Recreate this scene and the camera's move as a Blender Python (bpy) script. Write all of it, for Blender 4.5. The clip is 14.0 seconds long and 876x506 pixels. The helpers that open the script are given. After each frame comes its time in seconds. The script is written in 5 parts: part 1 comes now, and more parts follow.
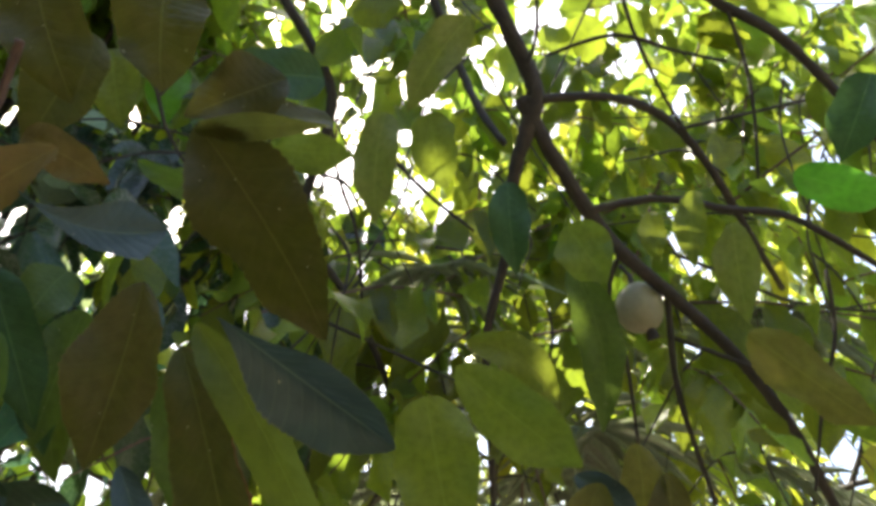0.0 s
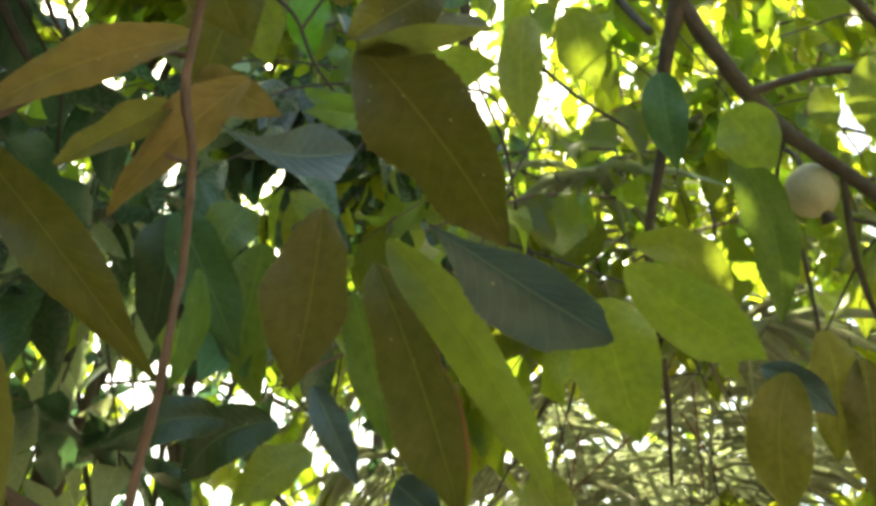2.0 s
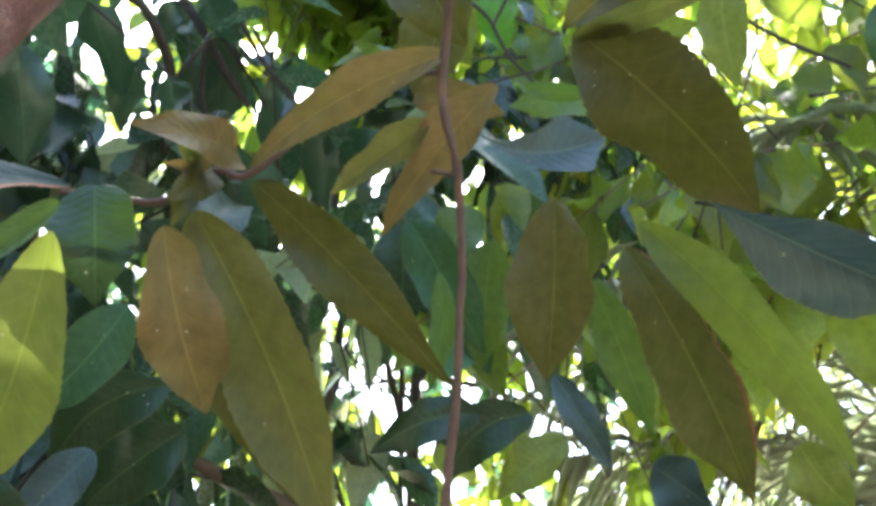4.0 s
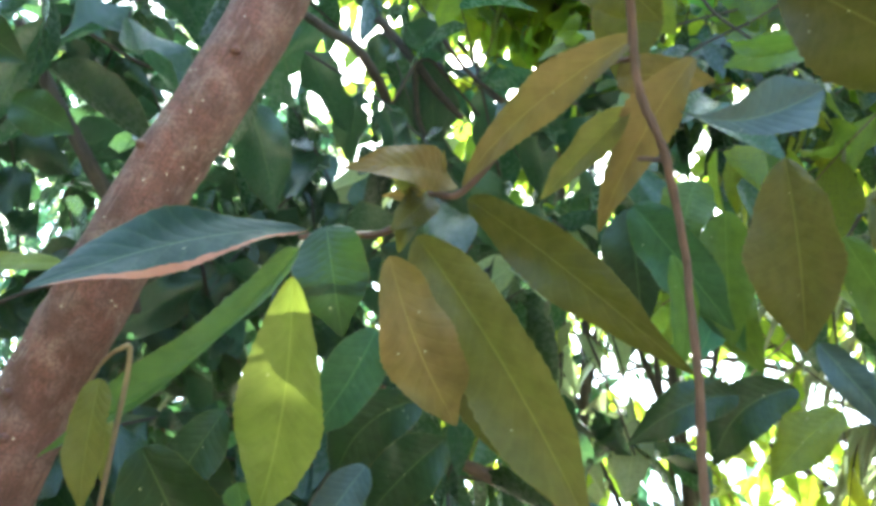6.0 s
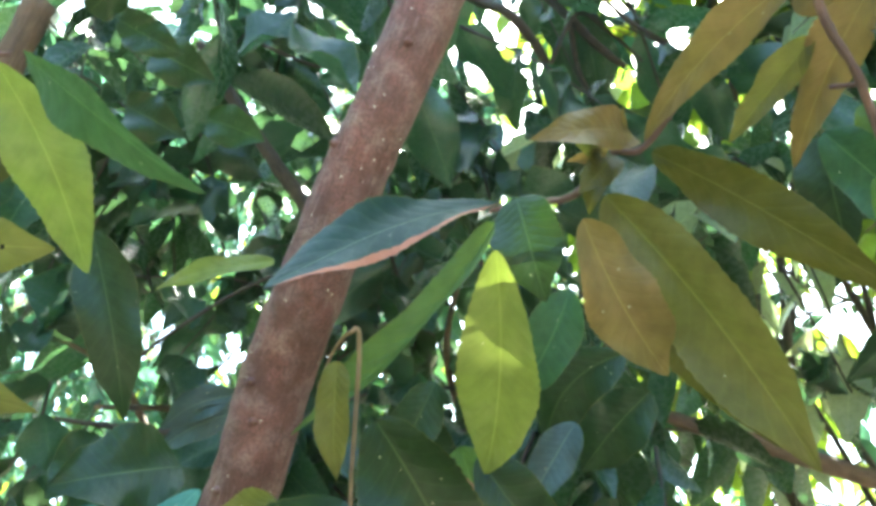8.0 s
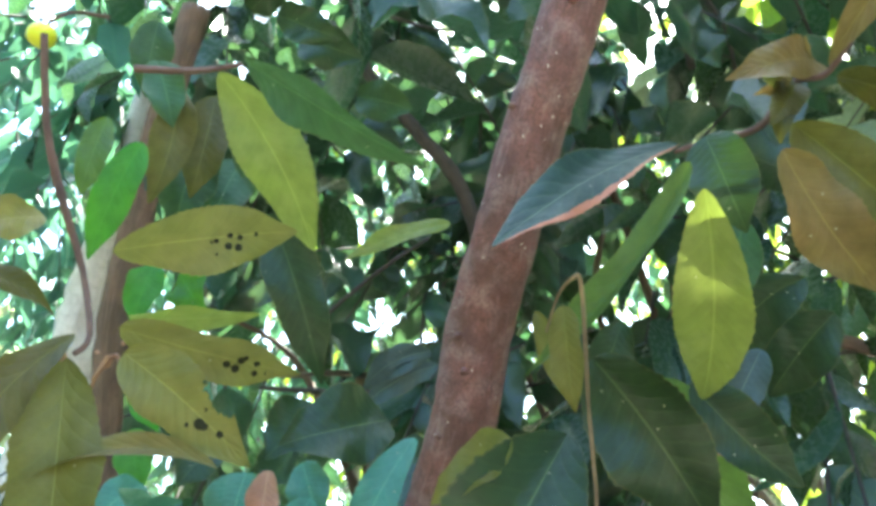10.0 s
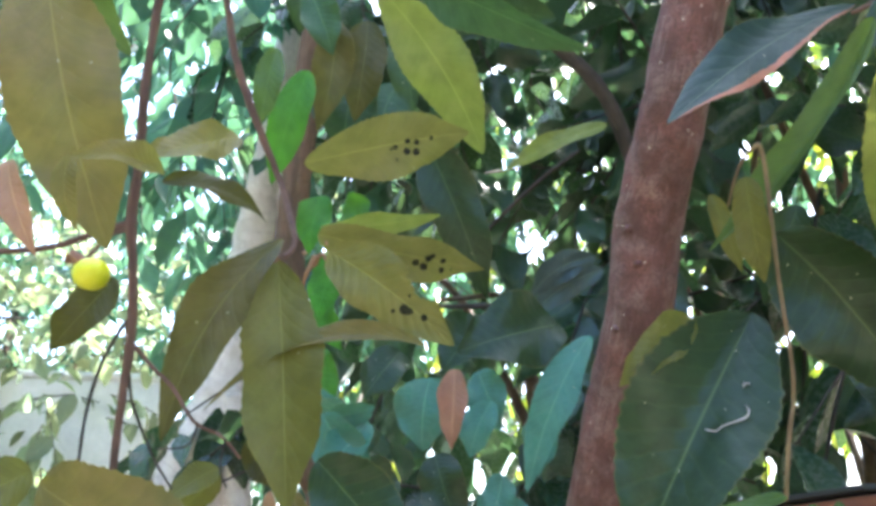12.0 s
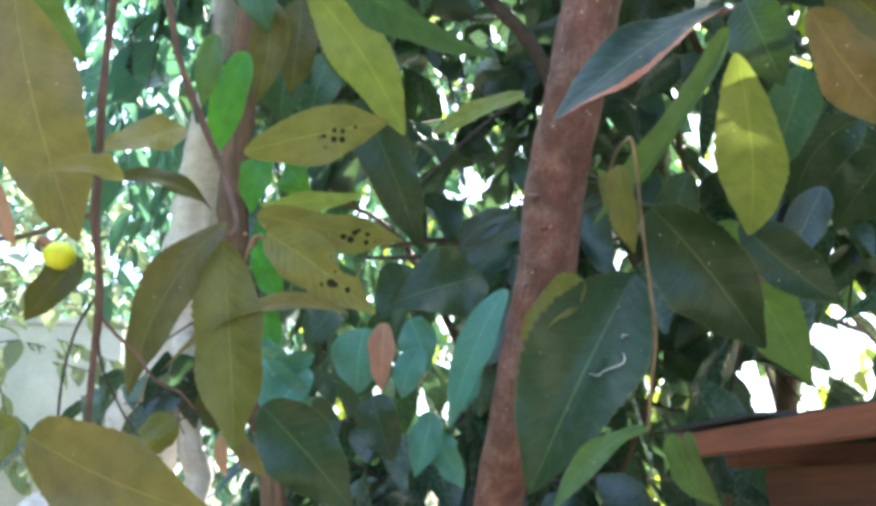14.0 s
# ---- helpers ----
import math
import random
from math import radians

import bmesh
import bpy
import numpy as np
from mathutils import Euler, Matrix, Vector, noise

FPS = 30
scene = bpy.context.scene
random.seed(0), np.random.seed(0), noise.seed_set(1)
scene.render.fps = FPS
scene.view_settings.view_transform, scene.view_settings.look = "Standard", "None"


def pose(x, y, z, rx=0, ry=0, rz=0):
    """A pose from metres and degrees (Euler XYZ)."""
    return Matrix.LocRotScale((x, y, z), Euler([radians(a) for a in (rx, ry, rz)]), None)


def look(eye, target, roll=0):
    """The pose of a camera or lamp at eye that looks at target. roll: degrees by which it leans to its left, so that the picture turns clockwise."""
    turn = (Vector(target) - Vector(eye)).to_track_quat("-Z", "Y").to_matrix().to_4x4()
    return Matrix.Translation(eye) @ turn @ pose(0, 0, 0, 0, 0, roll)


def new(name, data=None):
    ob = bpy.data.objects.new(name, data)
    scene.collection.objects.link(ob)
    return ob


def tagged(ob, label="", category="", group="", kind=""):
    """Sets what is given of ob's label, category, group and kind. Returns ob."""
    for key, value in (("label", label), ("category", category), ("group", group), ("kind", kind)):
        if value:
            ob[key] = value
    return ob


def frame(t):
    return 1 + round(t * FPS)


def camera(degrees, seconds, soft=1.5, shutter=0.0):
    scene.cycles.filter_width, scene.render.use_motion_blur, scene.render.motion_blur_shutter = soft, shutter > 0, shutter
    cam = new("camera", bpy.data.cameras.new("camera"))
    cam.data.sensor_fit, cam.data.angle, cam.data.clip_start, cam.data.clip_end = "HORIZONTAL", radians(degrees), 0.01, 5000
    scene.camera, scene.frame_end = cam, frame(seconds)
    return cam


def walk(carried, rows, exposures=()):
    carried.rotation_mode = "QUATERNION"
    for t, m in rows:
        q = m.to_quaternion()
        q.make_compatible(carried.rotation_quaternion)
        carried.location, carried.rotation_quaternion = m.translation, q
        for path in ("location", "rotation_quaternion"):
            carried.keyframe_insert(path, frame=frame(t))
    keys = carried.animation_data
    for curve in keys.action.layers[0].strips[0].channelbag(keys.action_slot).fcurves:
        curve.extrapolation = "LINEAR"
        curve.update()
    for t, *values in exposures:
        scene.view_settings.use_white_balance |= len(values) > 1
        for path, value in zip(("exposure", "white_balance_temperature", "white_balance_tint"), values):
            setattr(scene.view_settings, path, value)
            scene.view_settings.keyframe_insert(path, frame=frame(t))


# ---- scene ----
cam = camera(54.8, 14.0, soft=3.7)
PATH = [
    (0, (-0.056, 0.139, 1.67), (-0.036, 1.693, 2.93), -2.0),
    (0.5, (-0.07, 0.137, 1.666), (-0.123, 1.748, 2.85), -0.8),
    (1, (-0.079, 0.133, 1.665), (-0.288, 1.761, 2.809), -0.7),
    (1.5, (-0.086, 0.139, 1.666), (-0.369, 1.772, 2.785), -0.6),
    (2, (-0.094, 0.146, 1.666), (-0.414, 1.782, 2.77), -0.6),
    (2.5, (-0.1, 0.141, 1.668), (-0.457, 1.774, 2.766), -1.1),
    (3, (-0.113, 0.13, 1.668), (-0.556, 1.748, 2.757), -0.8),
    (3.5, (-0.127, 0.128, 1.67), (-0.72, 1.699, 2.756), 0.1),
    (4, (-0.136, 0.124, 1.667), (-0.894, 1.629, 2.744), 0.7),
    (4.2, (-0.139, 0.125, 1.67), (-0.961, 1.6, 2.741), 1.5),
    (6.3, (-0.12, 0.122, 1.67), (-1.411, 1.253, 2.698), 1.8),
    (6.5, (-0.12, 0.111, 1.677), (-1.461, 1.206, 2.677), 1.6),
    (7, (-0.121, 0.099, 1.678), (-1.499, 1.16, 2.664), 1.5),
    (7.5, (-0.112, 0.102, 1.672), (-1.573, 1.073, 2.632), 1.9),
    (8, (-0.113, 0.099, 1.66), (-1.615, 0.999, 2.626), 1.9),
    (8.5, (-0.122, 0.076, 1.653), (-1.676, 0.914, 2.593), 1.3),
    (10.8, (-0.095, 0.013, 1.621), (-1.842, 0.543, 2.436), -0.5),
    (11, (-0.099, 0.009, 1.615), (-1.862, 0.483, 2.432), -0.3),
    (11.5, (-0.105, 0.001, 1.605), (-1.893, 0.399, 2.409), -0.3),
    (12, (-0.104, 0.001, 1.605), (-1.935, 0.364, 2.322), -0.5),
    (12.5, (-0.097, 0.002, 1.603), (-1.945, 0.354, 2.283), -0.8),
    (13, (-0.065, 0.003, 1.6), (-1.914, 0.352, 2.278), -1.3),
    (13.5, (-0.025, 0.008, 1.595), (-1.892, 0.375, 2.212), -1.9),
    (14, (0.0, 0.0, 1.6), (-1.852, 0.492, 2.172), -2.3),
]
EXPOSURES = [(0.0, 1.79, 6800, 6), (1.0, 2.25, 8000, -7), (2.0, 2.6, 8300, -9), (4.0, 3.05, 5900, 6), (6.5, 3.46, 6000, -11), (8.0, 3.5, 5950, -9), (11.0, 3.27, 5800, 1), (12.5, 3.14, 5900, 11), (13.5, 3.14, 5950, 10), (14.0, 3.15, 5900, 5)]
walk(cam, [(t, look(eye, target, roll)) for t, eye, target, roll in PATH], EXPOSURES)

# ---- light ----
SUN_ELEV, SUN_AZ = 58.0, 35.0        # degrees; azimuth turns left from +y
sky = bpy.data.worlds.new("sky")
scene.world = sky
sky.use_nodes = True
_n = sky.node_tree.nodes
_st = _n.new("ShaderNodeTexSky")
_st.sky_type, _st.sun_disc = "NISHITA", False
_st.sun_elevation, _st.sun_rotation = radians(SUN_ELEV), radians(-SUN_AZ)
_st.air_density, _st.dust_density, _st.ozone_density = 1.0, 4.0, 1.0
_n["Background"].inputs["Strength"].default_value = 0.15
sky.node_tree.links.new(_st.outputs["Color"], _n["Background"].inputs["Color"])
_sun = bpy.data.lights.new("sun", "SUN")
_sun.energy, _sun.angle, _sun.color = 5.0, radians(0.6), (1.0, 0.93, 0.8)
_e, _a = radians(SUN_ELEV), radians(SUN_AZ)
TO_SUN = Vector((-math.sin(_a) * math.cos(_e), math.cos(_a) * math.cos(_e), math.sin(_e)))
new("sun", _sun).matrix_world = look(TO_SUN * 30, (0, 0, 0))

# ---- materials ----
MATS = {}


def nodes_of(name):
    m = bpy.data.materials.new(name)
    m.use_nodes = True
    nt = m.node_tree
    nt.nodes.clear()
    out = nt.nodes.new("ShaderNodeOutputMaterial")
    MATS[name] = m
    return m, nt, out


def nd(nt, kind, **inputs):
    n = nt.nodes.new("ShaderNode" + kind)
    for k, v in inputs.items():
        s = n.inputs[k.replace("_", " ")]
        if isinstance(v, bpy.types.NodeSocket):
            nt.links.new(v, s)
        else:
            s.default_value = v
    return n


def math_(nt, op, a, b=0.0):
    n = nt.nodes.new("ShaderNodeMath")
    n.operation = op
    for s, v in zip(n.inputs, (a, b)):
        if isinstance(v, bpy.types.NodeSocket):
            nt.links.new(v, s)
        else:
            s.default_value = v
    return n.outputs[0]


def mix_(nt, fac, a, b):
    n = nt.nodes.new("ShaderNodeMix")
    n.data_type = "RGBA"
    for s, v in zip((n.inputs[0], n.inputs[6], n.inputs[7]), (fac, a, b)):
        if isinstance(v, bpy.types.NodeSocket):
            nt.links.new(v, s)
        else:
            s.default_value = v
    return n.outputs[2]


def ramp_(nt, fac, stops):
    n = nt.nodes.new("ShaderNodeValToRGB")
    nt.links.new(fac, n.inputs[0])
    el = n.color_ramp.elements
    for i, (p, c) in enumerate(stops):
        e = el[i] if i < 2 else el.new(p)
        e.position, e.color = p, c if len(c) == 4 else (*c, 1)
    return n.outputs[0]


def rgba(c, k=1.0):
    return (c[0] * k, c[1] * k, c[2] * k, 1)


def leaf_material(name, top, thru, blotch, spots=0.0, edge=0.0, rough=0.45, thin=0.45, random_by="object", shine=0.28):
    """A leaf: veined blade with blotches, light coming through it. top, thru and blotch are base colours."""
    m, nt, out = nodes_of(name)
    tc = nt.nodes.new("ShaderNodeTexCoord")
    uv = nt.nodes.new("ShaderNodeSeparateXYZ")
    nt.links.new(tc.outputs["UV"], uv.inputs[0])
    u = math_(nt, "ABSOLUTE", math_(nt, "SUBTRACT", uv.outputs[0], 0.5))
    rib = ramp_(nt, u, [(0.006, (1, 1, 1)), (0.017, (0, 0, 0))])
    lift = math_(nt, "SUBTRACT", math_(nt, "MULTIPLY", u, 0.5), math_(nt, "MULTIPLY", math_(nt, "MULTIPLY", u, u), 0.35))
    wob = nd(nt, "TexNoise", Vector=tc.outputs["Object"], Scale=34.0, Detail=1.0)
    along = math_(nt, "ADD", math_(nt, "SUBTRACT", uv.outputs[1], lift), math_(nt, "MULTIPLY", wob.outputs["Fac"], 0.045))
    ph = math_(nt, "FRACT", math_(nt, "MULTIPLY", along, 12.0))
    ridge = math_(nt, "MULTIPLY", math_(nt, "ABSOLUTE", math_(nt, "SUBTRACT", ph, 0.5)), 2.0)
    vein = ramp_(nt, ridge, [(0.72, (0, 0, 0)), (0.97, (1, 1, 1))])
    lines = math_(nt, "MAXIMUM", rib, math_(nt, "MULTIPLY", vein, 0.17))
    big = nd(nt, "TexNoise", Vector=tc.outputs["Object"], Scale=22.0, Detail=3.0)
    fine = nd(nt, "TexNoise", Vector=tc.outputs["Object"], Scale=260.0, Detail=2.0)
    if random_by == "object":
        rnd = nt.nodes.new("ShaderNodeObjectInfo").outputs["Random"]
    else:
        rnd = nt.nodes.new("ShaderNodeNewGeometry").outputs["Random Per Island"]
    mid = nd(nt, "TexNoise", Vector=tc.outputs["Object"], Scale=75.0, Detail=4.0)
    b = ramp_(nt, big.outputs["Fac"], [(0.42, (0, 0, 0)), (0.62, (1, 1, 1))])
    b2 = ramp_(nt, mid.outputs["Fac"], [(0.4, (0, 0, 0)), (0.66, (1, 1, 1))])
    # shade in the creases along the side veins, put into the colour
    quilt_shade = math_(nt, "MULTIPLY", ridge, 0.14)
    col = mix_(nt, math_(nt, "MULTIPLY", b, 0.7), rgba(top), rgba(blotch))
    col = mix_(nt, math_(nt, "MULTIPLY", b2, 0.45), col, rgba(top, 0.55))
    col = mix_(nt, math_(nt, "MULTIPLY", quilt_shade, 1.5), col, rgba(top, 0.55))
    col = mix_(nt, math_(nt, "MULTIPLY", fine.outputs["Fac"], 0.3), col, rgba(top, 0.6))
    col = mix_(nt, math_(nt, "MULTIPLY", lines, 0.75), col, rgba((top[0] * 1.6 + 0.06, top[1] * 1.6 + 0.065, top[2] * 1.3 + 0.025)))
    tr = mix_(nt, math_(nt, "MULTIPLY", b, 0.4), rgba(thru), rgba(blotch, 1.6))
    tr = mix_(nt, math_(nt, "MULTIPLY", b2, 0.4), tr, rgba(thru, 0.55))
    tr = mix_(nt, math_(nt, "MULTIPLY", lines, 0.5), tr, rgba(thru, 0.55))
    speck = nd(nt, "TexVoronoi", Vector=tc.outputs["Object"], Scale=60.0)
    dot = math_(nt, "MULTIPLY", math_(nt, "LESS_THAN", speck.outputs["Distance"], 0.055), b)
    col, tr = mix_(nt, dot, col, (0.42, 0.4, 0.26, 1)), mix_(nt, dot, tr, (0.5, 0.5, 0.3, 1))
    rim = math_(nt, "MULTIPLY", math_(nt, "GREATER_THAN", u, 0.484), 0.3)
    col = mix_(nt, rim, col, (0.2, 0.17, 0.06, 1))
    if edge:
        ed = nd(nt, "TexNoise", Vector=tc.outputs["Object"], Scale=40.0)
        band = math_(nt, "GREATER_THAN", math_(nt, "ADD", math_(nt, "SUBTRACT", 1.0, uv.outputs[0]), math_(nt, "MULTIPLY", ed.outputs["Fac"], 0.12)), 1.06 - edge)
        col, tr = mix_(nt, band, col, (0.3, 0.115, 0.075, 1)), mix_(nt, band, tr, (0.2, 0.07, 0.04, 1))
    if spots:
        vo = nd(nt, "TexVoronoi", Vector=tc.outputs["Object"], Scale=130.0)
        du, dv = math_(nt, "SUBTRACT", uv.outputs[0], 0.58), math_(nt, "SUBTRACT", uv.outputs[1], 0.66)
        away = math_(nt, "ADD", math_(nt, "MULTIPLY", du, du), math_(nt, "MULTIPLY", math_(nt, "MULTIPLY", dv, dv), 2.2))
        size = math_(nt, "SUBTRACT", 0.46, math_(nt, "MULTIPLY", away, 1.0 / spots))
        sp = math_(nt, "LESS_THAN", vo.outputs["Distance"], size)
        col, tr = mix_(nt, sp, col, (0.02, 0.022, 0.008, 1)), mix_(nt, sp, tr, (0.01, 0.01, 0.004, 1))
    spread = 0.3 if random_by == "object" and not name.endswith("_leaf") else 0.6
    val = math_(nt, "ADD", math_(nt, "MULTIPLY", rnd, spread), 1.0 - spread / 2)
    turn = math_(nt, "ADD", math_(nt, "MULTIPLY", rnd, spread / 15), 0.5 - spread / 30)
    hsv = nd(nt, "HueSaturation", Color=col, Value=val, Hue=turn)
    hsv2 = nd(nt, "HueSaturation", Color=tr, Value=val, Hue=turn)
    pillow = math_(nt, "MULTIPLY", math_(nt, "MULTIPLY", ridge, ridge), -0.17)
    bh = math_(nt, "ADD", math_(nt, "ADD", math_(nt, "MULTIPLY", lines, -0.2), pillow), math_(nt, "MULTIPLY", fine.outputs["Fac"], 0.22))
    bump = nd(nt, "Bump", Height=bh, Strength=0.6, Distance=0.0022)
    p = nd(nt, "BsdfPrincipled", Base_Color=hsv.outputs[0], Roughness=math_(nt, "ADD", math_(nt, "MULTIPLY", mid.outputs["Fac"], 0.3), rough - 0.15), Specular_IOR_Level=shine, Normal=bump.outputs[0])
    t = nd(nt, "BsdfTranslucent", Color=hsv2.outputs[0], Normal=bump.outputs[0])
    mx = nd(nt, "MixShader", Fac=thin)
    nt.links.new(p.outputs[0], mx.inputs[1])
    nt.links.new(t.outputs[0], mx.inputs[2])
    nt.links.new(mx.outputs[0], out.inputs[0])
    return m


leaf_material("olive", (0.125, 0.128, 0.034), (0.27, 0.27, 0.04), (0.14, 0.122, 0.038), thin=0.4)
# two darker copies of olive: shade on the leaf undersides put into the colour
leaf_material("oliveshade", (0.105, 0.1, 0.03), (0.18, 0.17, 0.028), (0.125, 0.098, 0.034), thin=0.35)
leaf_material("olivedeepshade", (0.068, 0.07, 0.018), (0.14, 0.14, 0.015), (0.085, 0.07, 0.02), thin=0.32)
leaf_material("rust", (0.185, 0.14, 0.052), (0.28, 0.21, 0.045), (0.21, 0.13, 0.055), thin=0.35)
leaf_material("rustdark", (0.075, 0.088, 0.022), (0.15, 0.15, 0.02), (0.105, 0.09, 0.028), edge=0.04, thin=0.28)
leaf_material("green", (0.065, 0.12, 0.04), (0.2, 0.3, 0.03), (0.09, 0.14, 0.04), thin=0.35)
leaf_material("fresh", (0.105, 0.165, 0.04), (0.34, 0.42, 0.04), (0.14, 0.18, 0.045), thin=0.42)
leaf_material("midgreen", (0.04, 0.095, 0.042), (0.09, 0.18, 0.03), (0.05, 0.1, 0.045), thin=0.25)
leaf_material("vivid", (0.05, 0.2, 0.03), (0.2, 0.5, 0.03), (0.08, 0.2, 0.03), thin=0.45)
leaf_material("lime", (0.19, 0.225, 0.06), (0.28, 0.35, 0.045), (0.21, 0.22, 0.068), thin=0.36)
leaf_material("spotted", (0.2, 0.2, 0.055), (0.28, 0.28, 0.055), (0.21, 0.185, 0.06), spots=0.2, thin=0.36)
leaf_material("gold", (0.185, 0.162, 0.055), (0.34, 0.31, 0.06), (0.2, 0.145, 0.062), thin=0.4)
leaf_material("darkgreen", (0.022, 0.046, 0.02), (0.045, 0.09, 0.014), (0.03, 0.056, 0.026), rough=0.36, thin=0.2, shine=0.32)
leaf_material("bluegreen", (0.058, 0.092, 0.1), (0.1, 0.15, 0.09), (0.045, 0.072, 0.082), rough=0.45, thin=0.15, shine=0.35)
leaf_material("bluegreen_edge", (0.022, 0.05, 0.047), (0.05, 0.1, 0.045), (0.022, 0.045, 0.045), edge=0.13, rough=0.5, thin=0.15, shine=0.2)
leaf_material("teal", (0.085, 0.23, 0.18), (0.14, 0.32, 0.12), (0.075, 0.2, 0.165), rough=0.3, thin=0.25)
leaf_material("tan", (0.46, 0.27, 0.18), (0.3, 0.15, 0.08), (0.36, 0.18, 0.12), rough=0.7, thin=0.3)
# sun, mid and dark copies: backlit glow and crown shade put into the colours
for kind_, suffix in (("island", ""), ("object", "_leaf")):
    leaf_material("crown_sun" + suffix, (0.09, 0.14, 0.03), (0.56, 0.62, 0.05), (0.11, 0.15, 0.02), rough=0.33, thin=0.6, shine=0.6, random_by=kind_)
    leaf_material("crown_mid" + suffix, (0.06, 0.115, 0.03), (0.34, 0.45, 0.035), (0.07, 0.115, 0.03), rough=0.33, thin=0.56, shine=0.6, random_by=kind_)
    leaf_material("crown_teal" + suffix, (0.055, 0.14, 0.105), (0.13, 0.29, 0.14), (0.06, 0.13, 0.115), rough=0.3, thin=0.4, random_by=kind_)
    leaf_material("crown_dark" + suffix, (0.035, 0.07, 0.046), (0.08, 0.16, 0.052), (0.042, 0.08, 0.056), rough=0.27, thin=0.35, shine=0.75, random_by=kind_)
# paler leaf copy: sunlight and bright haze put into its colour
leaf_material("crown_pale_lit", (0.26, 0.33, 0.21), (0.36, 0.43, 0.2), (0.28, 0.33, 0.22), rough=0.35, thin=0.35, random_by="island")
# greyish pale base: sky glints on the leaflets put partly into the colour
leaf_material("frond", (0.32, 0.35, 0.27), (0.38, 0.43, 0.22), (0.33, 0.35, 0.28), rough=0.22, thin=0.3, shine=0.7, random_by="island")


def bark_material(name, base, dark, light, scale, dots=0.0, rough=0.75):
    m, nt, out = nodes_of(name)
    tc = nt.nodes.new("ShaderNodeTexCoord")
    st = nd(nt, "Mapping", Vector=tc.outputs["UV"])
    st.inputs["Scale"].default_value = (16.0, 9.0, 1.0)
    n1 = nd(nt, "TexNoise", Vector=tc.outputs["Object"], Scale=scale, Detail=5.0)
    n2 = nd(nt, "TexNoise", Vector=tc.outputs["Object"], Scale=48.0, Detail=7.0) if dots else nd(nt, "TexNoise", Vector=st.outputs[0], Scale=3.0, Detail=4.0)
    col = mix_(nt, ramp_(nt, n1.outputs["Fac"], [(0.35, (0, 0, 0)), (0.7, (1, 1, 1))]), rgba(dark), rgba(base))
    rings = nd(nt, "TexWave", Vector=tc.outputs["UV"], Scale=9.0, Distortion=9.0, Detail=4.0)
    rings.bands_direction = "Y"
    col = mix_(nt, math_(nt, "MULTIPLY", ramp_(nt, rings.outputs["Fac"], [(0.0, (1, 1, 1)), (0.035, (0, 0, 0))]), 0.45), col, rgba(dark, 0.5))
    col = mix_(nt, ramp_(nt, n2.outputs["Fac"], [(0.45, (0, 0, 0)), (0.75, (0.6, 0.6, 0.6))]), col, rgba(light))
    h = n2.outputs["Fac"]
    if dots:
        vo = nd(nt, "TexVoronoi", Vector=tc.outputs["Object"], Scale=120.0)
        wh = nd(nt, "TexNoise", Vector=tc.outputs["Object"], Scale=45.0)
        grain = nd(nt, "TexNoise", Vector=tc.outputs["Object"], Scale=420.0, Detail=3.0)
        fleck = ramp_(nt, grain.outputs["Fac"], [(0.42, (1, 1, 1)), (0.58, (0, 0, 0))])
        col = mix_(nt, math_(nt, "MULTIPLY", fleck, 0.55), col, rgba(dark, 0.7))
        seam = nd(nt, "TexNoise", Vector=st.outputs[0], Scale=2.4, Detail=6.0, Roughness=0.7)
        col = mix_(nt, ramp_(nt, seam.outputs["Fac"], [(0.36, (0.7, 0.7, 0.7)), (0.42, (0, 0, 0))]), col, rgba(dark, 0.6))
        col = mix_(nt, ramp_(nt, seam.outputs["Fac"], [(0.56, (0, 0, 0)), (0.68, (0.5, 0.5, 0.5))]), col, rgba(light, 1.15))
        h = math_(nt, "ADD", math_(nt, "MULTIPLY", h, 1.0), math_(nt, "MULTIPLY", grain.outputs["Fac"], 0.5))
        d = math_(nt, "MULTIPLY", math_(nt, "LESS_THAN", vo.outputs["Distance"], 0.12), math_(nt, "GREATER_THAN", wh.outputs["Fac"], 0.58))
        col = mix_(nt, d, col, (0.6, 0.52, 0.46, 1))
        h = math_(nt, "ADD", h, d)
    bump = nd(nt, "Bump", Height=h, Strength=0.7, Distance=0.003)
    p = nd(nt, "BsdfPrincipled", Base_Color=col, Roughness=rough, Normal=bump.outputs[0])
    nt.links.new(p.outputs[0], out.inputs[0])
    return m


# pale bark mottling, lightened further to carry the sky light on the trunk
bark_material("redbark", (0.225, 0.094, 0.082), (0.105, 0.046, 0.042), (0.32, 0.225, 0.215), 30.0, dots=1.0)
bark_material("drytwig", (0.3, 0.2, 0.1), (0.16, 0.1, 0.055), (0.36, 0.27, 0.16), 60.0)
bark_material("twig", (0.2, 0.105, 0.082), (0.1, 0.055, 0.046), (0.24, 0.155, 0.125), 60.0)
bark_material("darkbark", (0.06, 0.043, 0.036), (0.03, 0.024, 0.021), (0.1, 0.08, 0.075), 30.0)
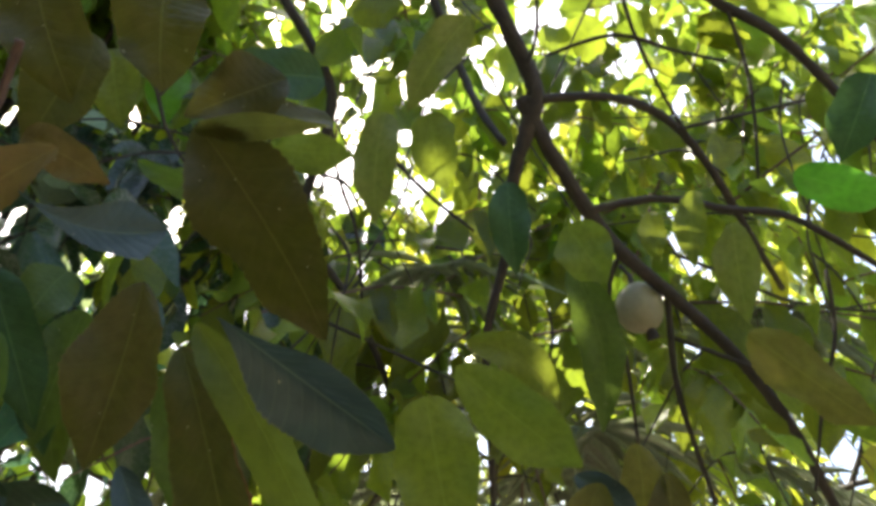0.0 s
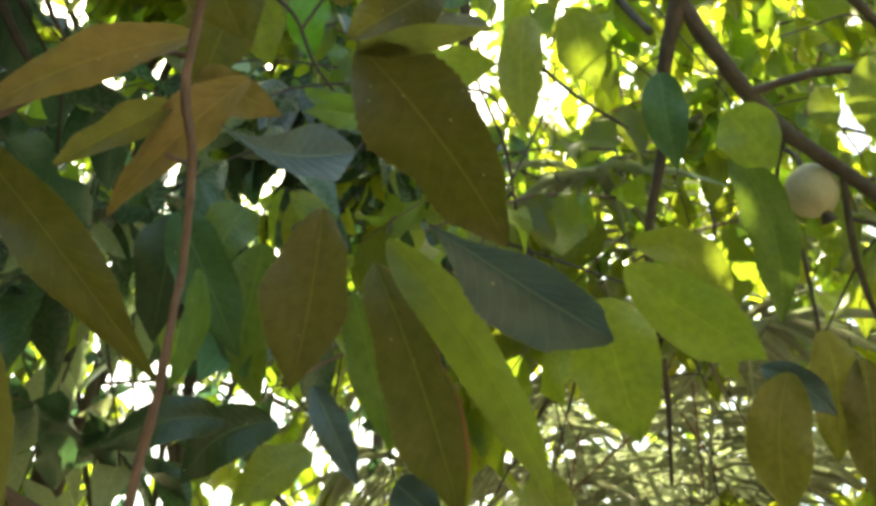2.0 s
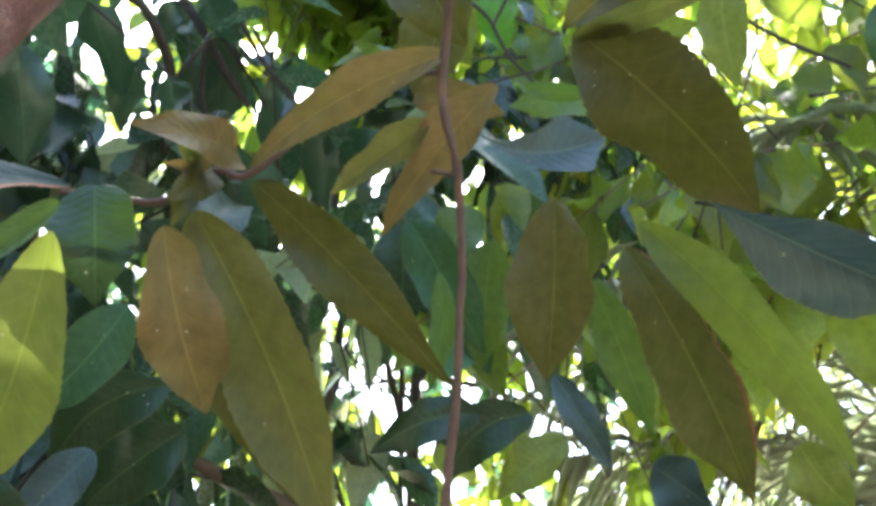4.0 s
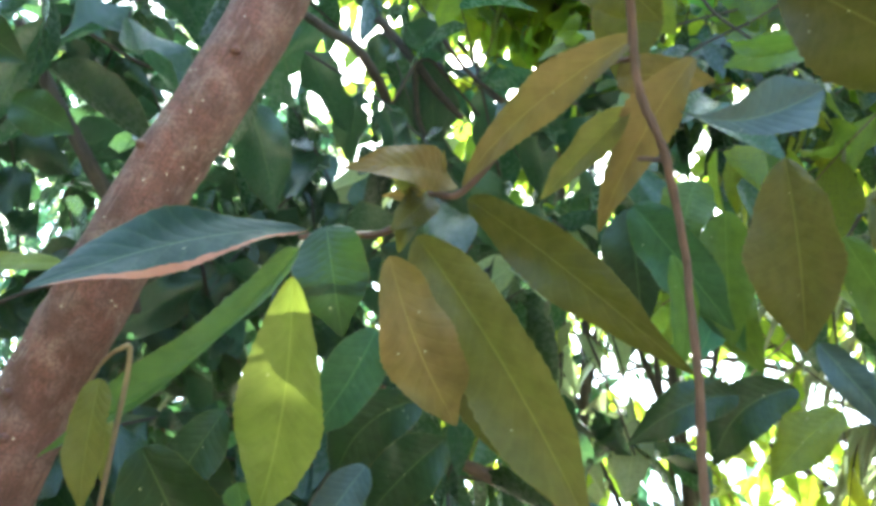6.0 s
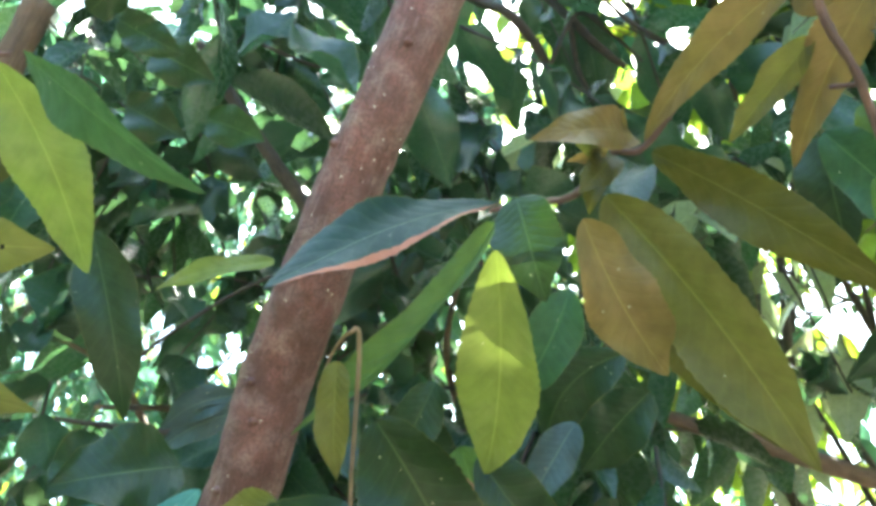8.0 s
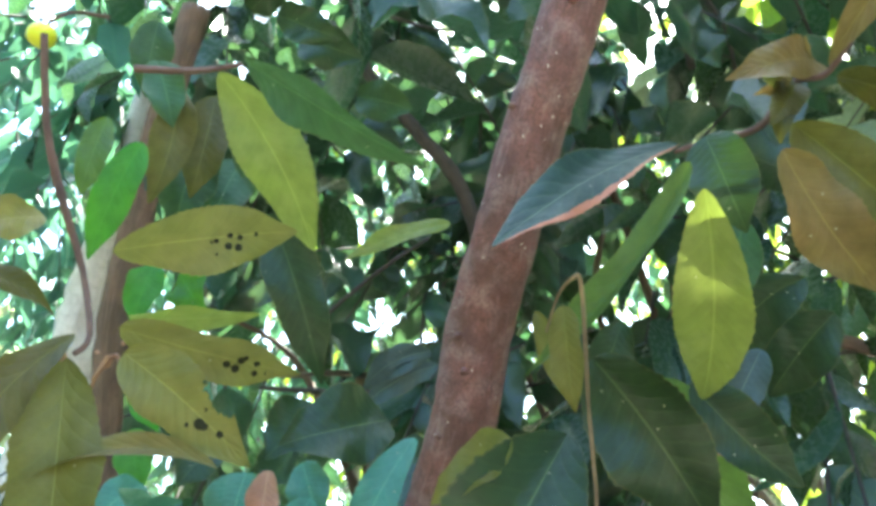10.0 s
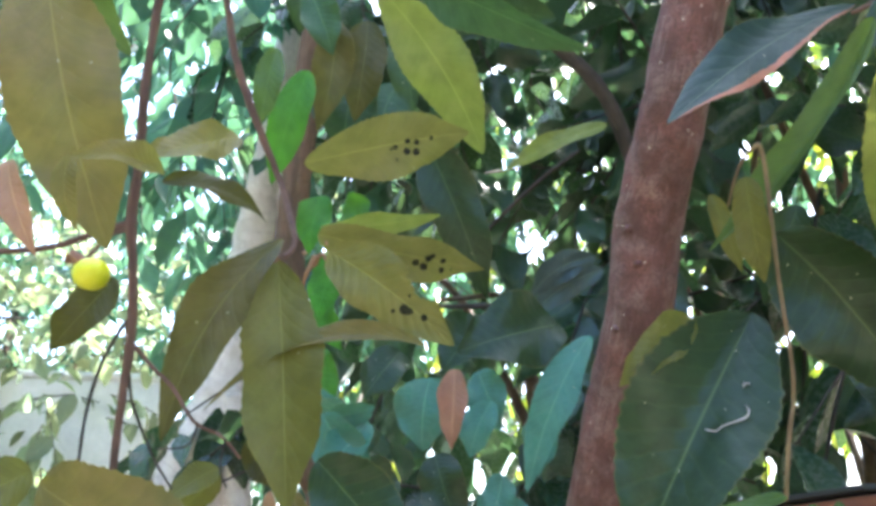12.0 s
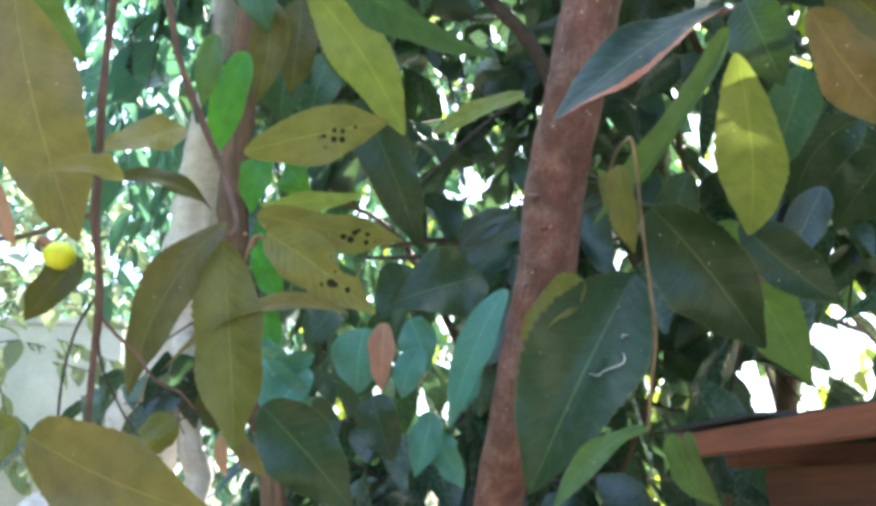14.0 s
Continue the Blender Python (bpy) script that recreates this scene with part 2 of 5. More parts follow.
bark_material("palebark", (0.76, 0.71, 0.71), (0.56, 0.5, 0.5), (0.8, 0.76, 0.75), 18.0)
bark_material("brownbark", (0.15, 0.085, 0.055), (0.08, 0.05, 0.035), (0.2, 0.14, 0.1), 25.0)


def plain(name, base, other, scale, rough, bump_d=0.003, stretch=(1, 1, 1)):
    m, nt, out = nodes_of(name)
    tc = nt.nodes.new("ShaderNodeTexCoord")
    mp = nd(nt, "Mapping", Vector=tc.outputs["Object"])
    mp.inputs["Scale"].default_value = stretch
    n1 = nd(nt, "TexNoise", Vector=mp.outputs[0], Scale=scale, Detail=6.0)
    n2 = nd(nt, "TexNoise", Vector=mp.outputs[0], Scale=scale * 7, Detail=3.0)
    f = math_(nt, "ADD", math_(nt, "MULTIPLY", n1.outputs["Fac"], 0.7), math_(nt, "MULTIPLY", n2.outputs["Fac"], 0.3))
    col = ramp_(nt, f, [(0.35, base), (0.65, other)])
    bump = nd(nt, "Bump", Height=f, Strength=0.5, Distance=bump_d)
    p = nd(nt, "BsdfPrincipled", Base_Color=col, Roughness=rough, Normal=bump.outputs[0])
    nt.links.new(p.outputs[0], out.inputs[0])
    return m


plain("soil", (0.15, 0.12, 0.085), (0.26, 0.22, 0.165), 3.0, 0.9, 0.02)
# darker copy of stained_wood: the gloom under the roof put into its colour
plain("shaded_wood", (0.075, 0.03, 0.02), (0.14, 0.055, 0.035), 9.0, 0.6, 0.002, (1, 1, 12))
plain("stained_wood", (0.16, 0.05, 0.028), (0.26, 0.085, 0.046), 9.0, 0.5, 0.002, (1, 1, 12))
plain("roof_felt", (0.03, 0.03, 0.035), (0.05, 0.05, 0.055), 20.0, 0.6)
plain("fruit_skin", (0.58, 0.64, 0.015), (0.68, 0.7, 0.03), 30.0, 0.35, 0.0005)
plain("pale_fruit", (0.27, 0.26, 0.17), (0.38, 0.34, 0.23), 14.0, 0.6, 0.001)
# near-white wall colour: sunlight that never reaches this face is put in
plain("sunlit_wall", (0.72, 0.71, 0.73), (0.9, 0.88, 0.9), 5.0, 0.85, 0.004)


# ---- builders ----
def mesh_object(name, verts, faces, uvs, material, parent=None, label="", smooth=True):
    me = bpy.data.meshes.new(name)
    me.from_pydata([tuple(v) for v in verts], [], faces)
    if uvs is not None:
        layer = me.uv_layers.new(name="UVMap")
        loops = np.empty(len(me.loops), dtype=np.int32)
        me.loops.foreach_get("vertex_index", loops)
        layer.data.foreach_set("uv", np.asarray(uvs, dtype=np.float32)[loops].ravel())
    if smooth:
        me.polygons.foreach_set("use_smooth", [True] * len(me.polygons))
    me.materials.append(MATS[material])
    ob = new(name, me)
    if parent is not None:
        ob.parent = parent
    if label:
        tagged(ob, label)
    return ob


def thing(name, label, category, at=(0, 0, 0), group="", kind=""):
    ob = new(name)
    ob.location = at
    ob.empty_display_size = 0.05
    return tagged(ob, label, category, group, kind)


def blade(length, width, bend, fold, seed=0, n=40, m=4, serrated=True, peak=0.43, swing=None, skew=0.0):
    """Verts, faces and uv of a leaf with its stalk end at the origin, along +y, facing +z."""
    rng = random.Random(seed)
    ph, wav = rng.random() * 6.28, 0.09 + 0.1 * rng.random()
    lobe = [(rng.uniform(0.02, 0.06), rng.uniform(3, 7), rng.random() * 6.28) for _ in range(2)]
    tipcurl = rng.uniform(-0.1, 0.25)
    sway = (rng.uniform(-0.035, 0.035) if swing is None else swing) * length
    curl = rng.uniform(-0.4, 0.4)
    verts, uvs, faces = [], [], []
    power = math.log(0.5) / math.log(peak)
    for i in range(n + 1):
        s = i / n
        h = (math.sin(math.pi * s ** power) ** 0.62 if 0 < s < 1 else 0.0) * (1 - 0.45 * (max(0, s - 0.8) / 0.2) ** 0.8)
        h = max(h, 0.035 if s < 0.06 else 0.004)
        if serrated and i % 2 and 0.1 < s < 0.95:
            h *= 1.015 + 0.04 * rng.random()
        for j in range(-m, m + 1):
            u = j / m
            ripple = lobe[j > 0]
            x = u * h * width / 2 * (1 + (skew if u > 0 else -skew)) * (1 + ripple[0] * math.sin(6.28 * s * ripple[1] * 0.5 + ripple[2]))
            z = bend * 4 * s * (1 - s) * length + 1.8 * fold * abs(x) + wav * width * math.sin(ph + 9 * s + 2.0 * u) * abs(u) ** 1.5 * h
            z -= tipcurl * max(0.0, s - 0.7) ** 2 * 2 * length
            z += curl * x * (s - 0.4) + (0.007 * width * math.sin(6.2832 * 12 * (s - 0.21 * abs(u))) * min(1, 4 * abs(u)) if n > 20 else 0)
            y = s * length - 0.02 * length * abs(u) * h
            verts.append((x + sway * 4 * s * (1 - s), y, z))
            uvs.append((0.5 + 0.5 * u, s))
    c = 2 * m + 1
    for i in range(n):
        for j in range(2 * m):
            a = i * c + j
            faces.append((a, a + 1, a + c + 1, a + c))
    return verts, faces, uvs


LEAF_COUNT = [0]


def leaf(parent, base, tip, width, face, bend, fold, material, peak=0.43, bite=None, swing=None, skew=0.0):
    b, axis = Vector(base), Vector(tip) - Vector(base)
    length = axis.length
    axis.normalize()
    n = Vector(face)
    n = (n - axis * n.dot(axis)).normalized()
    LEAF_COUNT[0] += 1
    v, f, uv = blade(length, width, bend, fold, seed=LEAF_COUNT[0], peak=peak, swing=swing, skew=skew, n=48 if bite is None else 80, m=4 if bite is None else 10)
    if bite:        # eaten away: place along, place across, size
        def left(g):
            s, u = sum(uv[i][1] for i in g) / 4, sum(uv[i][0] for i in g) / 2 - 1
            r = bite[2] * (1 + 0.35 * noise.noise(Vector((s * 30, u * 9, 0))))
            return ((s - bite[0]) / r) ** 2 + ((u - bite[1]) / r / 3.4) ** 2 > 1
        f = [g for g in f if left(g)]
    ob = mesh_object("leaf", v, f, uv, material, parent)
    side = axis.cross(n)
    ob.matrix_local = parent.matrix_basis.inverted() @ Matrix((
        (side.x, axis.x, n.x, b.x), (side.y, axis.y, n.y, b.y), (side.z, axis.z, n.z, b.z), (0, 0, 0, 1)))
    return ob


def smooth_line(points, radii, per=5):
    p = [Vector(q) for q in points]
    out, rad = [], []
    for i in range(len(p) - 1):
        a, b, c, d = p[max(i - 1, 0)], p[i], p[i + 1], p[min(i + 2, len(p) - 1)]
        for k in range(per):
            t = k / per
            out.append(0.5 * (2 * b + (c - a) * t + (2 * a - 5 * b + 4 * c - d) * t * t + (3 * b - a - 3 * c + d) * t ** 3))
            rad.append(radii[i] * (1 - t) + radii[i + 1] * t)
    return out + [p[-1]], rad + [radii[-1]]


def tube_data(points, radii, seg=8, per=5, rough=0.0, seed=0):
    pts, rad = smooth_line(points, radii, per)
    rng = random.Random(seed)
    verts, faces, uvs = [], [], []
    run = 0.0
    ref = Vector((0.31, 0.87, 0.2))
    for i, (q, r) in enumerate(zip(pts, rad)):
        d = (pts[min(i + 1, len(pts) - 1)] - pts[max(i - 1, 0)]).normalized()
        x = d.cross(ref).normalized()
        y = d.cross(x)
        if i:
            run += (q - pts[i - 1]).length
        for k in range(seg):
            a = 6.28319 * k / seg
            rr = r * (1 + rough * rng.uniform(-1, 1))
            verts.append(q + (x * math.cos(a) + y * math.sin(a)) * rr)
            uvs.append((k / seg, run))
    for i in range(len(pts) - 1):
        for k in range(seg):
            a, b = i * seg + k, i * seg + (k + 1) % seg
            faces.append((a, b, b + seg, a + seg))
    faces.append(tuple(range(seg))[::-1])
    faces.append(tuple(range((len(pts) - 1) * seg, len(pts) * seg)))
    return verts, faces, uvs


def tube(name, parent, material, points, radii, label="", rough=0.04):
    big = max(radii) > 0.015
    if material == "darkbark":
        jig = random.Random(len(points) * 7 + int(1000 * abs(points[0][0])))
        points = [Vector(q) + Vector([jig.uniform(-1, 1) * r * 0.8 for _ in range(3)]) for q, r in zip(points, radii)]
        radii = [0.85 * r for r in radii]
    v, f, uv = tube_data(points, radii, 20 if big else 8, 6, rough if material == "redbark" else 0.13, len(points))
    inv = parent.matrix_basis.inverted()
    return mesh_object(name, [inv @ q for q in v], f, uv, material, parent, label)


# A small leaf for the crowns, as rows across the blade.
def small_blade(n=4, kind="oval"):
    rows, uvs, faces = [], [], []
    for i in range(n + 1):
        s = i / n
        h = (math.sin(math.pi * min(1, s * 0.96 + 0.02) ** 0.85) ** 0.8) if kind == "oval" else (1 - s) ** 0.6 * min(1, 6 * s + 0.2)
        z = -0.22 * s * s
        for u in (-1, 0, 1):
            rows.append((u * h * 0.5, s, z + (0.10 * abs(u) * h)))
            uvs.append((0.5 + 0.5 * u, s))
    for i in range(n):
        for j in range(2):
            a = i * 3 + j
            faces.append((a, a + 1, a + 4, a + 3))
    return np.array(rows), np.array(faces), np.array(uvs)


def leaf_cloud(name, parent, material, origins, axes, normals, lengths, widths, blade_of, label="", kind=""):
    """Many small leaves in one mesh, each its own island."""
    rows, faces, uvs = blade_of
    a = axes / np.linalg.norm(axes, axis=1)[:, None]
    n = normals - (normals * a).sum(1)[:, None] * a
    n /= np.linalg.norm(n, axis=1)[:, None] + 1e-9
    s = np.cross(a, n)
    v = (origins[:, None] + s[:, None] * (rows[None, :, 0:1] * widths[:, None, None])
         + a[:, None] * (rows[None, :, 1:2] * lengths[:, None, None]) + n[:, None] * (rows[None, :, 2:3] * lengths[:, None, None]))
    k = len(rows)
    f = faces[None] + (np.arange(len(origins)) * k)[:, None, None]
    me = bpy.data.meshes.new(name)
    v, f = v.reshape(-1, 3), f.reshape(-1, 4)
    me.vertices.add(len(v))
    me.vertices.foreach_set("co", v.astype(np.float32).ravel())
    me.loops.add(f.size)
    me.loops.foreach_set("vertex_index", f.astype(np.int32).ravel())
    me.polygons.add(len(f))
    me.polygons.foreach_set("loop_start", np.arange(0, f.size, 4, dtype=np.int32))
    me.update(calc_edges=True)
    layer = me.uv_layers.new(name="UVMap")
    layer.data.foreach_set("uv", np.tile(uvs, (len(origins), 1))[f.ravel()].astype(np.float32).ravel())
    me.polygons.foreach_set("use_smooth", [True] * len(f))
    me.materials.append(MATS[material])
    ob = new(name, me)
    ob.parent = parent
    return tagged(ob, label, kind=kind)


OVAL, THIN = small_blade(4, "oval"), small_blade(3, "thin")


def sprays(rng, count, centre, radii, hollow, length, per=9, droop=0.8):
    """Leafy twigs in an ellipsoid: origins, axes and normals of their leaves, and the twigs' lines."""
    c, r = np.array(centre), np.array(radii)
    d = rng.normal(size=(count, 3))
    d /= np.linalg.norm(d, axis=1)[:, None]
    q = c + d * r * (hollow + (1 - hollow) * rng.random((count, 1))) ** 0.7
    way = d + rng.normal(size=(count, 3)) * 0.6
    way[:, 2] -= 0.3
    way /= np.linalg.norm(way, axis=1)[:, None]
    span = length * per * 0.33
    o, a, n = [], [], []
    for k in range(per):
        s = k / (per - 1)
        side = np.cross(way, [0, 0, 1.0]) * (1 if k % 2 else -1)
        side /= np.linalg.norm(side, axis=1)[:, None] + 1e-9
        o.append(q + way * span * s - np.array([0, 0, 0.25]) * span * s * s)
        ax = way * 0.5 + side * 0.8 + rng.normal(size=(count, 3)) * 0.3
        ax[:, 2] -= droop * (0.6 + rng.random(count) * 0.9)
        a.append(ax)
        n.append(np.array([0, 0, 1.0]) + rng.normal(size=(count, 3)) * 0.55)
    return np.concatenate(o), np.concatenate(a), np.concatenate(n), q, way * span


SHARED = {}


def leaf_objects(parent, material, o, a, n, lengths, widths):
    """Leaves as parts of their own, on a few shared meshes of unit length."""
    for k in range(len(o)):
        key = (material, k % 6)
        if key not in SHARED:
            v, f, uv = blade(1.0, 1.0, -0.06, 0.12, seed=900 + k % 6, n=7, m=2, serrated=False)
            ob = mesh_object("leaf", v, f, uv, material, parent)
            SHARED[key] = ob.data
        else:
            ob = new("leaf", SHARED[key])
            ob.parent = parent
        y = Vector(a[k]).normalized()
        z = Vector(n[k])
        z = (z - y * z.dot(y)).normalized()
        x = y.cross(z)
        w, l = widths[k], lengths[k]
        ob.matrix_local = Matrix(((x.x * w, y.x * l, z.x * l, o[k][0]), (x.y * w, y.y * l, z.y * l, o[k][1]), (x.z * w, y.z * l, z.z * l, o[k][2]), (0, 0, 0, 1)))


MIDDLE = np.array([-0.1, 0.1, 1.65])
# openings in the foliage towards open sky: bearing left of +y, height and half width in degrees
GAPS_AHEAD = [(-34.1, 39.7, 1.7), (-27.7, 23.1, 1.6), (-27.3, 22.2, 1.8), (-25.4, 26.7, 1.2), (-24.0, 32.3, 1.6), (-21.4, 37.7, 1.3), (-21.0, 37.0, 1.7), (-14.2, 46.3, 1.2), (-9.7, 21.6, 1.1), (-7.6, 24.7, 1.1), (-5.5, 18.9, 1.1), (-4.8, 21.4, 1.2), (-2.1, 24.5, 1.1), (0.2, 49.8, 1.1), (0.6, 42.5, 1.0), (1.4, 46.9, 1.1), (1.5, 20.8, 1.2), (4.0, 23.4, 1.1), (4.9, 51.5, 1.5), (5.9, 44.5, 1.1), (6.3, 46.0, 1.3), (7.0, 43.5, 1.7), (7.0, 48.5, 1.1), (7.2, 45.3, 1.4)]
GAPS_SIDE = [(8.6, 53.9, 1.2), (10.0, 46.2, 1.1), (17.2, 27.6, 2.0), (18.1, 20.4, 2.7), (20.5, 24.2, 1.9), (18.2, 46.3, 1.3), (21.1, 40.4, 1.4), (22.7, 32.4, 1.4), (23.4, 23.5, 1.4), (24.5, 37.4, 1.6), (25.0, 24.1, 1.7), (26.0, 45.5, 1.1), (29.3, 21.1, 1.9), (29.6, 16.2, 1.7), (32.6, 23.4, 1.4), (33.0, 24.7, 2.6), (34.6, 43.2, 1.2), (36.0, 28.5, 1.1), (36.5, 43.4, 1.3), (39.7, 41.3, 1.1)]
GAPS_LEFT = [(42.5, 41.5, 1.1), (43.2, 44.7, 1.4), (49.1, 8.9, 3.0), (49.3, 41.8, 1.2), (49.7, 14.4, 1.3), (50.2, 29.5, 1.4), (51.8, 7.5, 1.4), (52.2, 37.7, 1.35), (52.8, 5.4, 1.7), (54.2, 5.9, 1.3), (55.3, 43.1, 1.1), (55.5, 6.9, 1.1), (55.8, 7.8, 1.4), (55.9, 4.9, 1.0), (57.1, 5.3, 1.2), (59.6, 37.0, 1.1), (69.9, 33.9, 1.3), (71.8, 21.1, 1.2), (73.0, 22.7, 2.0), (73.9, 21.1, 1.7), (77.5, 26.3, 1.1), (78.7, 21.9, 2.0), (81.9, 19.4, 1.4)]
GAPS = GAPS_AHEAD + GAPS_SIDE + GAPS_LEFT

# a clear way through the nearer foliage to the pale trunk
CLEARING = [(94.0, 14.5, 2.6), (94.1, 12.3, 2.7), (94.6, 10.0, 2.8), (95.2, 7.9, 3.0), (96.3, 5.9, 3.1), (97.6, 4.0, 3.1), (93.4, 4.3, 1.8)]


# the low window of sky and palm under the big leaves
PALM_WINDOW = [(-17.0, 20.0, 5.5), (-12.0, 19.5, 6.5), (-6.0, 20.5, 6.5), (0.0, 19.0, 6.0), (5.0, 17.0, 4.5)]


def over_palm(p):
    """Where the canopy lets the sun down onto the palm."""
    v = p - np.array([0.29, 3.9, 2.5])
    run = v @ np.array(TO_SUN)
    return (run > 0) & (np.linalg.norm(v - run[:, None] * np.array(TO_SUN), axis=1) < 0.85)


def in_gap(p, gaps=GAPS):
    v = p - MIDDLE
    v = v / np.linalg.norm(v, axis=1)[:, None]
    hit = np.zeros(len(p), bool)
    for bearing, height, half in gaps:
        b, h = radians(bearing), radians(height)
        hit |= v @ np.array([-math.sin(b) * math.cos(h), math.cos(b) * math.cos(h), math.sin(h)]) > math.cos(radians(half * 0.8))
    return hit


def crown(name, parent, material, seed, count, centre, radii, hollow=0.3, length=0.14, slim=0.42, per=9, droop=0.8, blade_of=OVAL, parts=0, clear=1.1):
    """Leafy twigs in an ellipsoid (centre in the world): the nearest leaves as parts, the rest joined."""
    rng = np.random.default_rng(seed)
    foot = np.array(parent.location)
    o, a, n, q, w = sprays(rng, count, centre, radii, hollow, length, per, droop)
    away = np.linalg.norm(o - MIDDLE, axis=1)
    middle = o + a / np.linalg.norm(a, axis=1)[:, None] * length * 0.5
    keep = (away > clear) & (o[:, 2] > 0.15) & ~((away < 3.0) & (in_gap(o, CLEARING) | in_gap(middle, CLEARING))) & ~((in_gap(o) | in_gap(middle)) & (rng.random(len(o)) < (0.6 if length < 0.13 else 0.9))) & ~((away < 3.7) & in_gap(middle, PALM_WINDOW)) & ~over_palm(o)
    o, a, n, away = o[keep], a[keep], n[keep], away[keep]
    L = length * (0.6 + 0.8 * rng.random(len(o)))
    W = L * slim * (0.8 + 0.4 * rng.random(len(o)))
    order = np.argsort(away)
    near, rest = order[:parts], order[parts:]
    if parts:
        leaf_objects(parent, material + "_leaf", o[near] - foot, a[near], n[near], L[near], W[near])
    leaf_cloud(name, parent, material, o[rest] - foot, a[rest], n[rest], L[rest], W[rest], blade_of, "", "stuff")
    verts, faces, uvs = [], [], []
    for k in range(count):
        p0 = Vector(q[k])
        if (p0 - Vector(MIDDLE)).length < clear + 0.3:
            continue
        e = Vector(w[k])
        v, f, uv = tube_data([p0, p0 + e * 0.5 + Vector((0, 0, -0.0625 * e.length)), p0 + e + Vector((0, 0, -0.25 * e.length))], [0.005, 0.004, 0.002], 4, 2)
        base = len(verts)
        verts += [u - parent.location for u in v]
        faces += [tuple(i + base for i in g) for g in f]
        uvs += uv
    ob = mesh_object("twigwork", verts, faces, uvs, "twig" if material == "crown_mid" else "darkbark", parent)
    tagged(ob, kind="stuff")


# ---- ground and distance ----
gv, gf = [], []
N = 60
for i in range(N + 1):
    for j in range(N + 1):
        x, y = (i / N * 2 - 1), (j / N * 2 - 1)
        x, y = math.copysign(abs(x) ** 3, x) * 1500, math.copysign(abs(y) ** 3, y) * 1500
        gv.append((x, y, 0.12 * noise.noise(Vector((x * 0.4, y * 0.4, 0)))))
for i in range(N):
    for j in range(N):
        a = i * (N + 1) + j
        gf.append((a, a + N + 1, a + N + 2, a + 1))
ground = tagged(mesh_object("ground", gv, gf, None, "soil"), "dry brown garden soil strewn with litter", "ground", kind="structure")


# ---- trees behind ----
def garden_tree(label, seed, foot, crown_at, radii, count, material, bark, length=0.14, trunk_r=0.05, hollow=0.3, droop=0.8, slim=0.45, limbs=7, parts=0, trunk=True, clear=1.1):
    t = thing("tree", label, "tree", foot, "trees round the garden")
    bpy.context.view_layer.update()
    inv = Vector(foot)
    rng = random.Random(seed)
    c, r = Vector(crown_at), Vector(radii)
    top = c + Vector((0, 0, 0.2 * r.z))
    mid = Vector(foot).lerp(top, 0.5) + Vector((rng.uniform(-0.15, 0.15), rng.uniform(-0.15, 0.15), 0))
    if trunk:
        line = [Vector(foot) - Vector((0, 0, 0.1)), mid, top]
        v, f, uv = tube_data(line, [trunk_r, trunk_r * 0.75, trunk_r * 0.35], 12, 8, 0.05, seed)
        mesh_object("trunk", [q - inv for q in v], f, uv, bark, t)
    for k in range(limbs):
        s = 0.35 + 0.6 * k / limbs
        root = mid.lerp(top, max(0, 2 * s - 1)) if s > 0.5 else Vector(foot).lerp(mid, 2 * s)
        d = Vector((rng.gauss(0, 1), rng.gauss(0, 1), rng.uniform(-0.2, 0.7))).normalized()
        end = c + Vector((d.x * r.x, d.y * r.y, d.z * r.z)) * 0.9
        bend = root.lerp(end, 0.5) + Vector((rng.uniform(-0.2, 0.2), rng.uniform(-0.2, 0.2), 0.2))
        v, f, uv = tube_data([root, bend, end], [trunk_r * 0.4, trunk_r * 0.25, trunk_r * 0.1], 7, 6, 0.05, k)
        mesh_object("limb", [q - inv for q in v], f, uv, bark, t)
    crown("crown", t, material, seed, count, c, radii, hollow, length, slim, droop=droop, parts=parts, clear=clear)
    return t


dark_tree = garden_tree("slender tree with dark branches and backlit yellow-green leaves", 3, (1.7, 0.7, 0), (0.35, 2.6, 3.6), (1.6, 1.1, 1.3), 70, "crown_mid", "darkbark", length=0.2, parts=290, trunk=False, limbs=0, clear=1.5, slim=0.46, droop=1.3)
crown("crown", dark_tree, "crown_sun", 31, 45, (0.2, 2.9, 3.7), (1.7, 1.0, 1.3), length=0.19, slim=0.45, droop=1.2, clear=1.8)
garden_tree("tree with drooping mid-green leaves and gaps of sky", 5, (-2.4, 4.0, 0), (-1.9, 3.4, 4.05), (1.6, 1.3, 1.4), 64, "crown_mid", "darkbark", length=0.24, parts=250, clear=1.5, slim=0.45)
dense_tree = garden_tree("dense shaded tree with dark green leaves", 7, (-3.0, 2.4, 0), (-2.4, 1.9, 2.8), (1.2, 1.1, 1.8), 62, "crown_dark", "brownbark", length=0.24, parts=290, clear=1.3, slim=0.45)
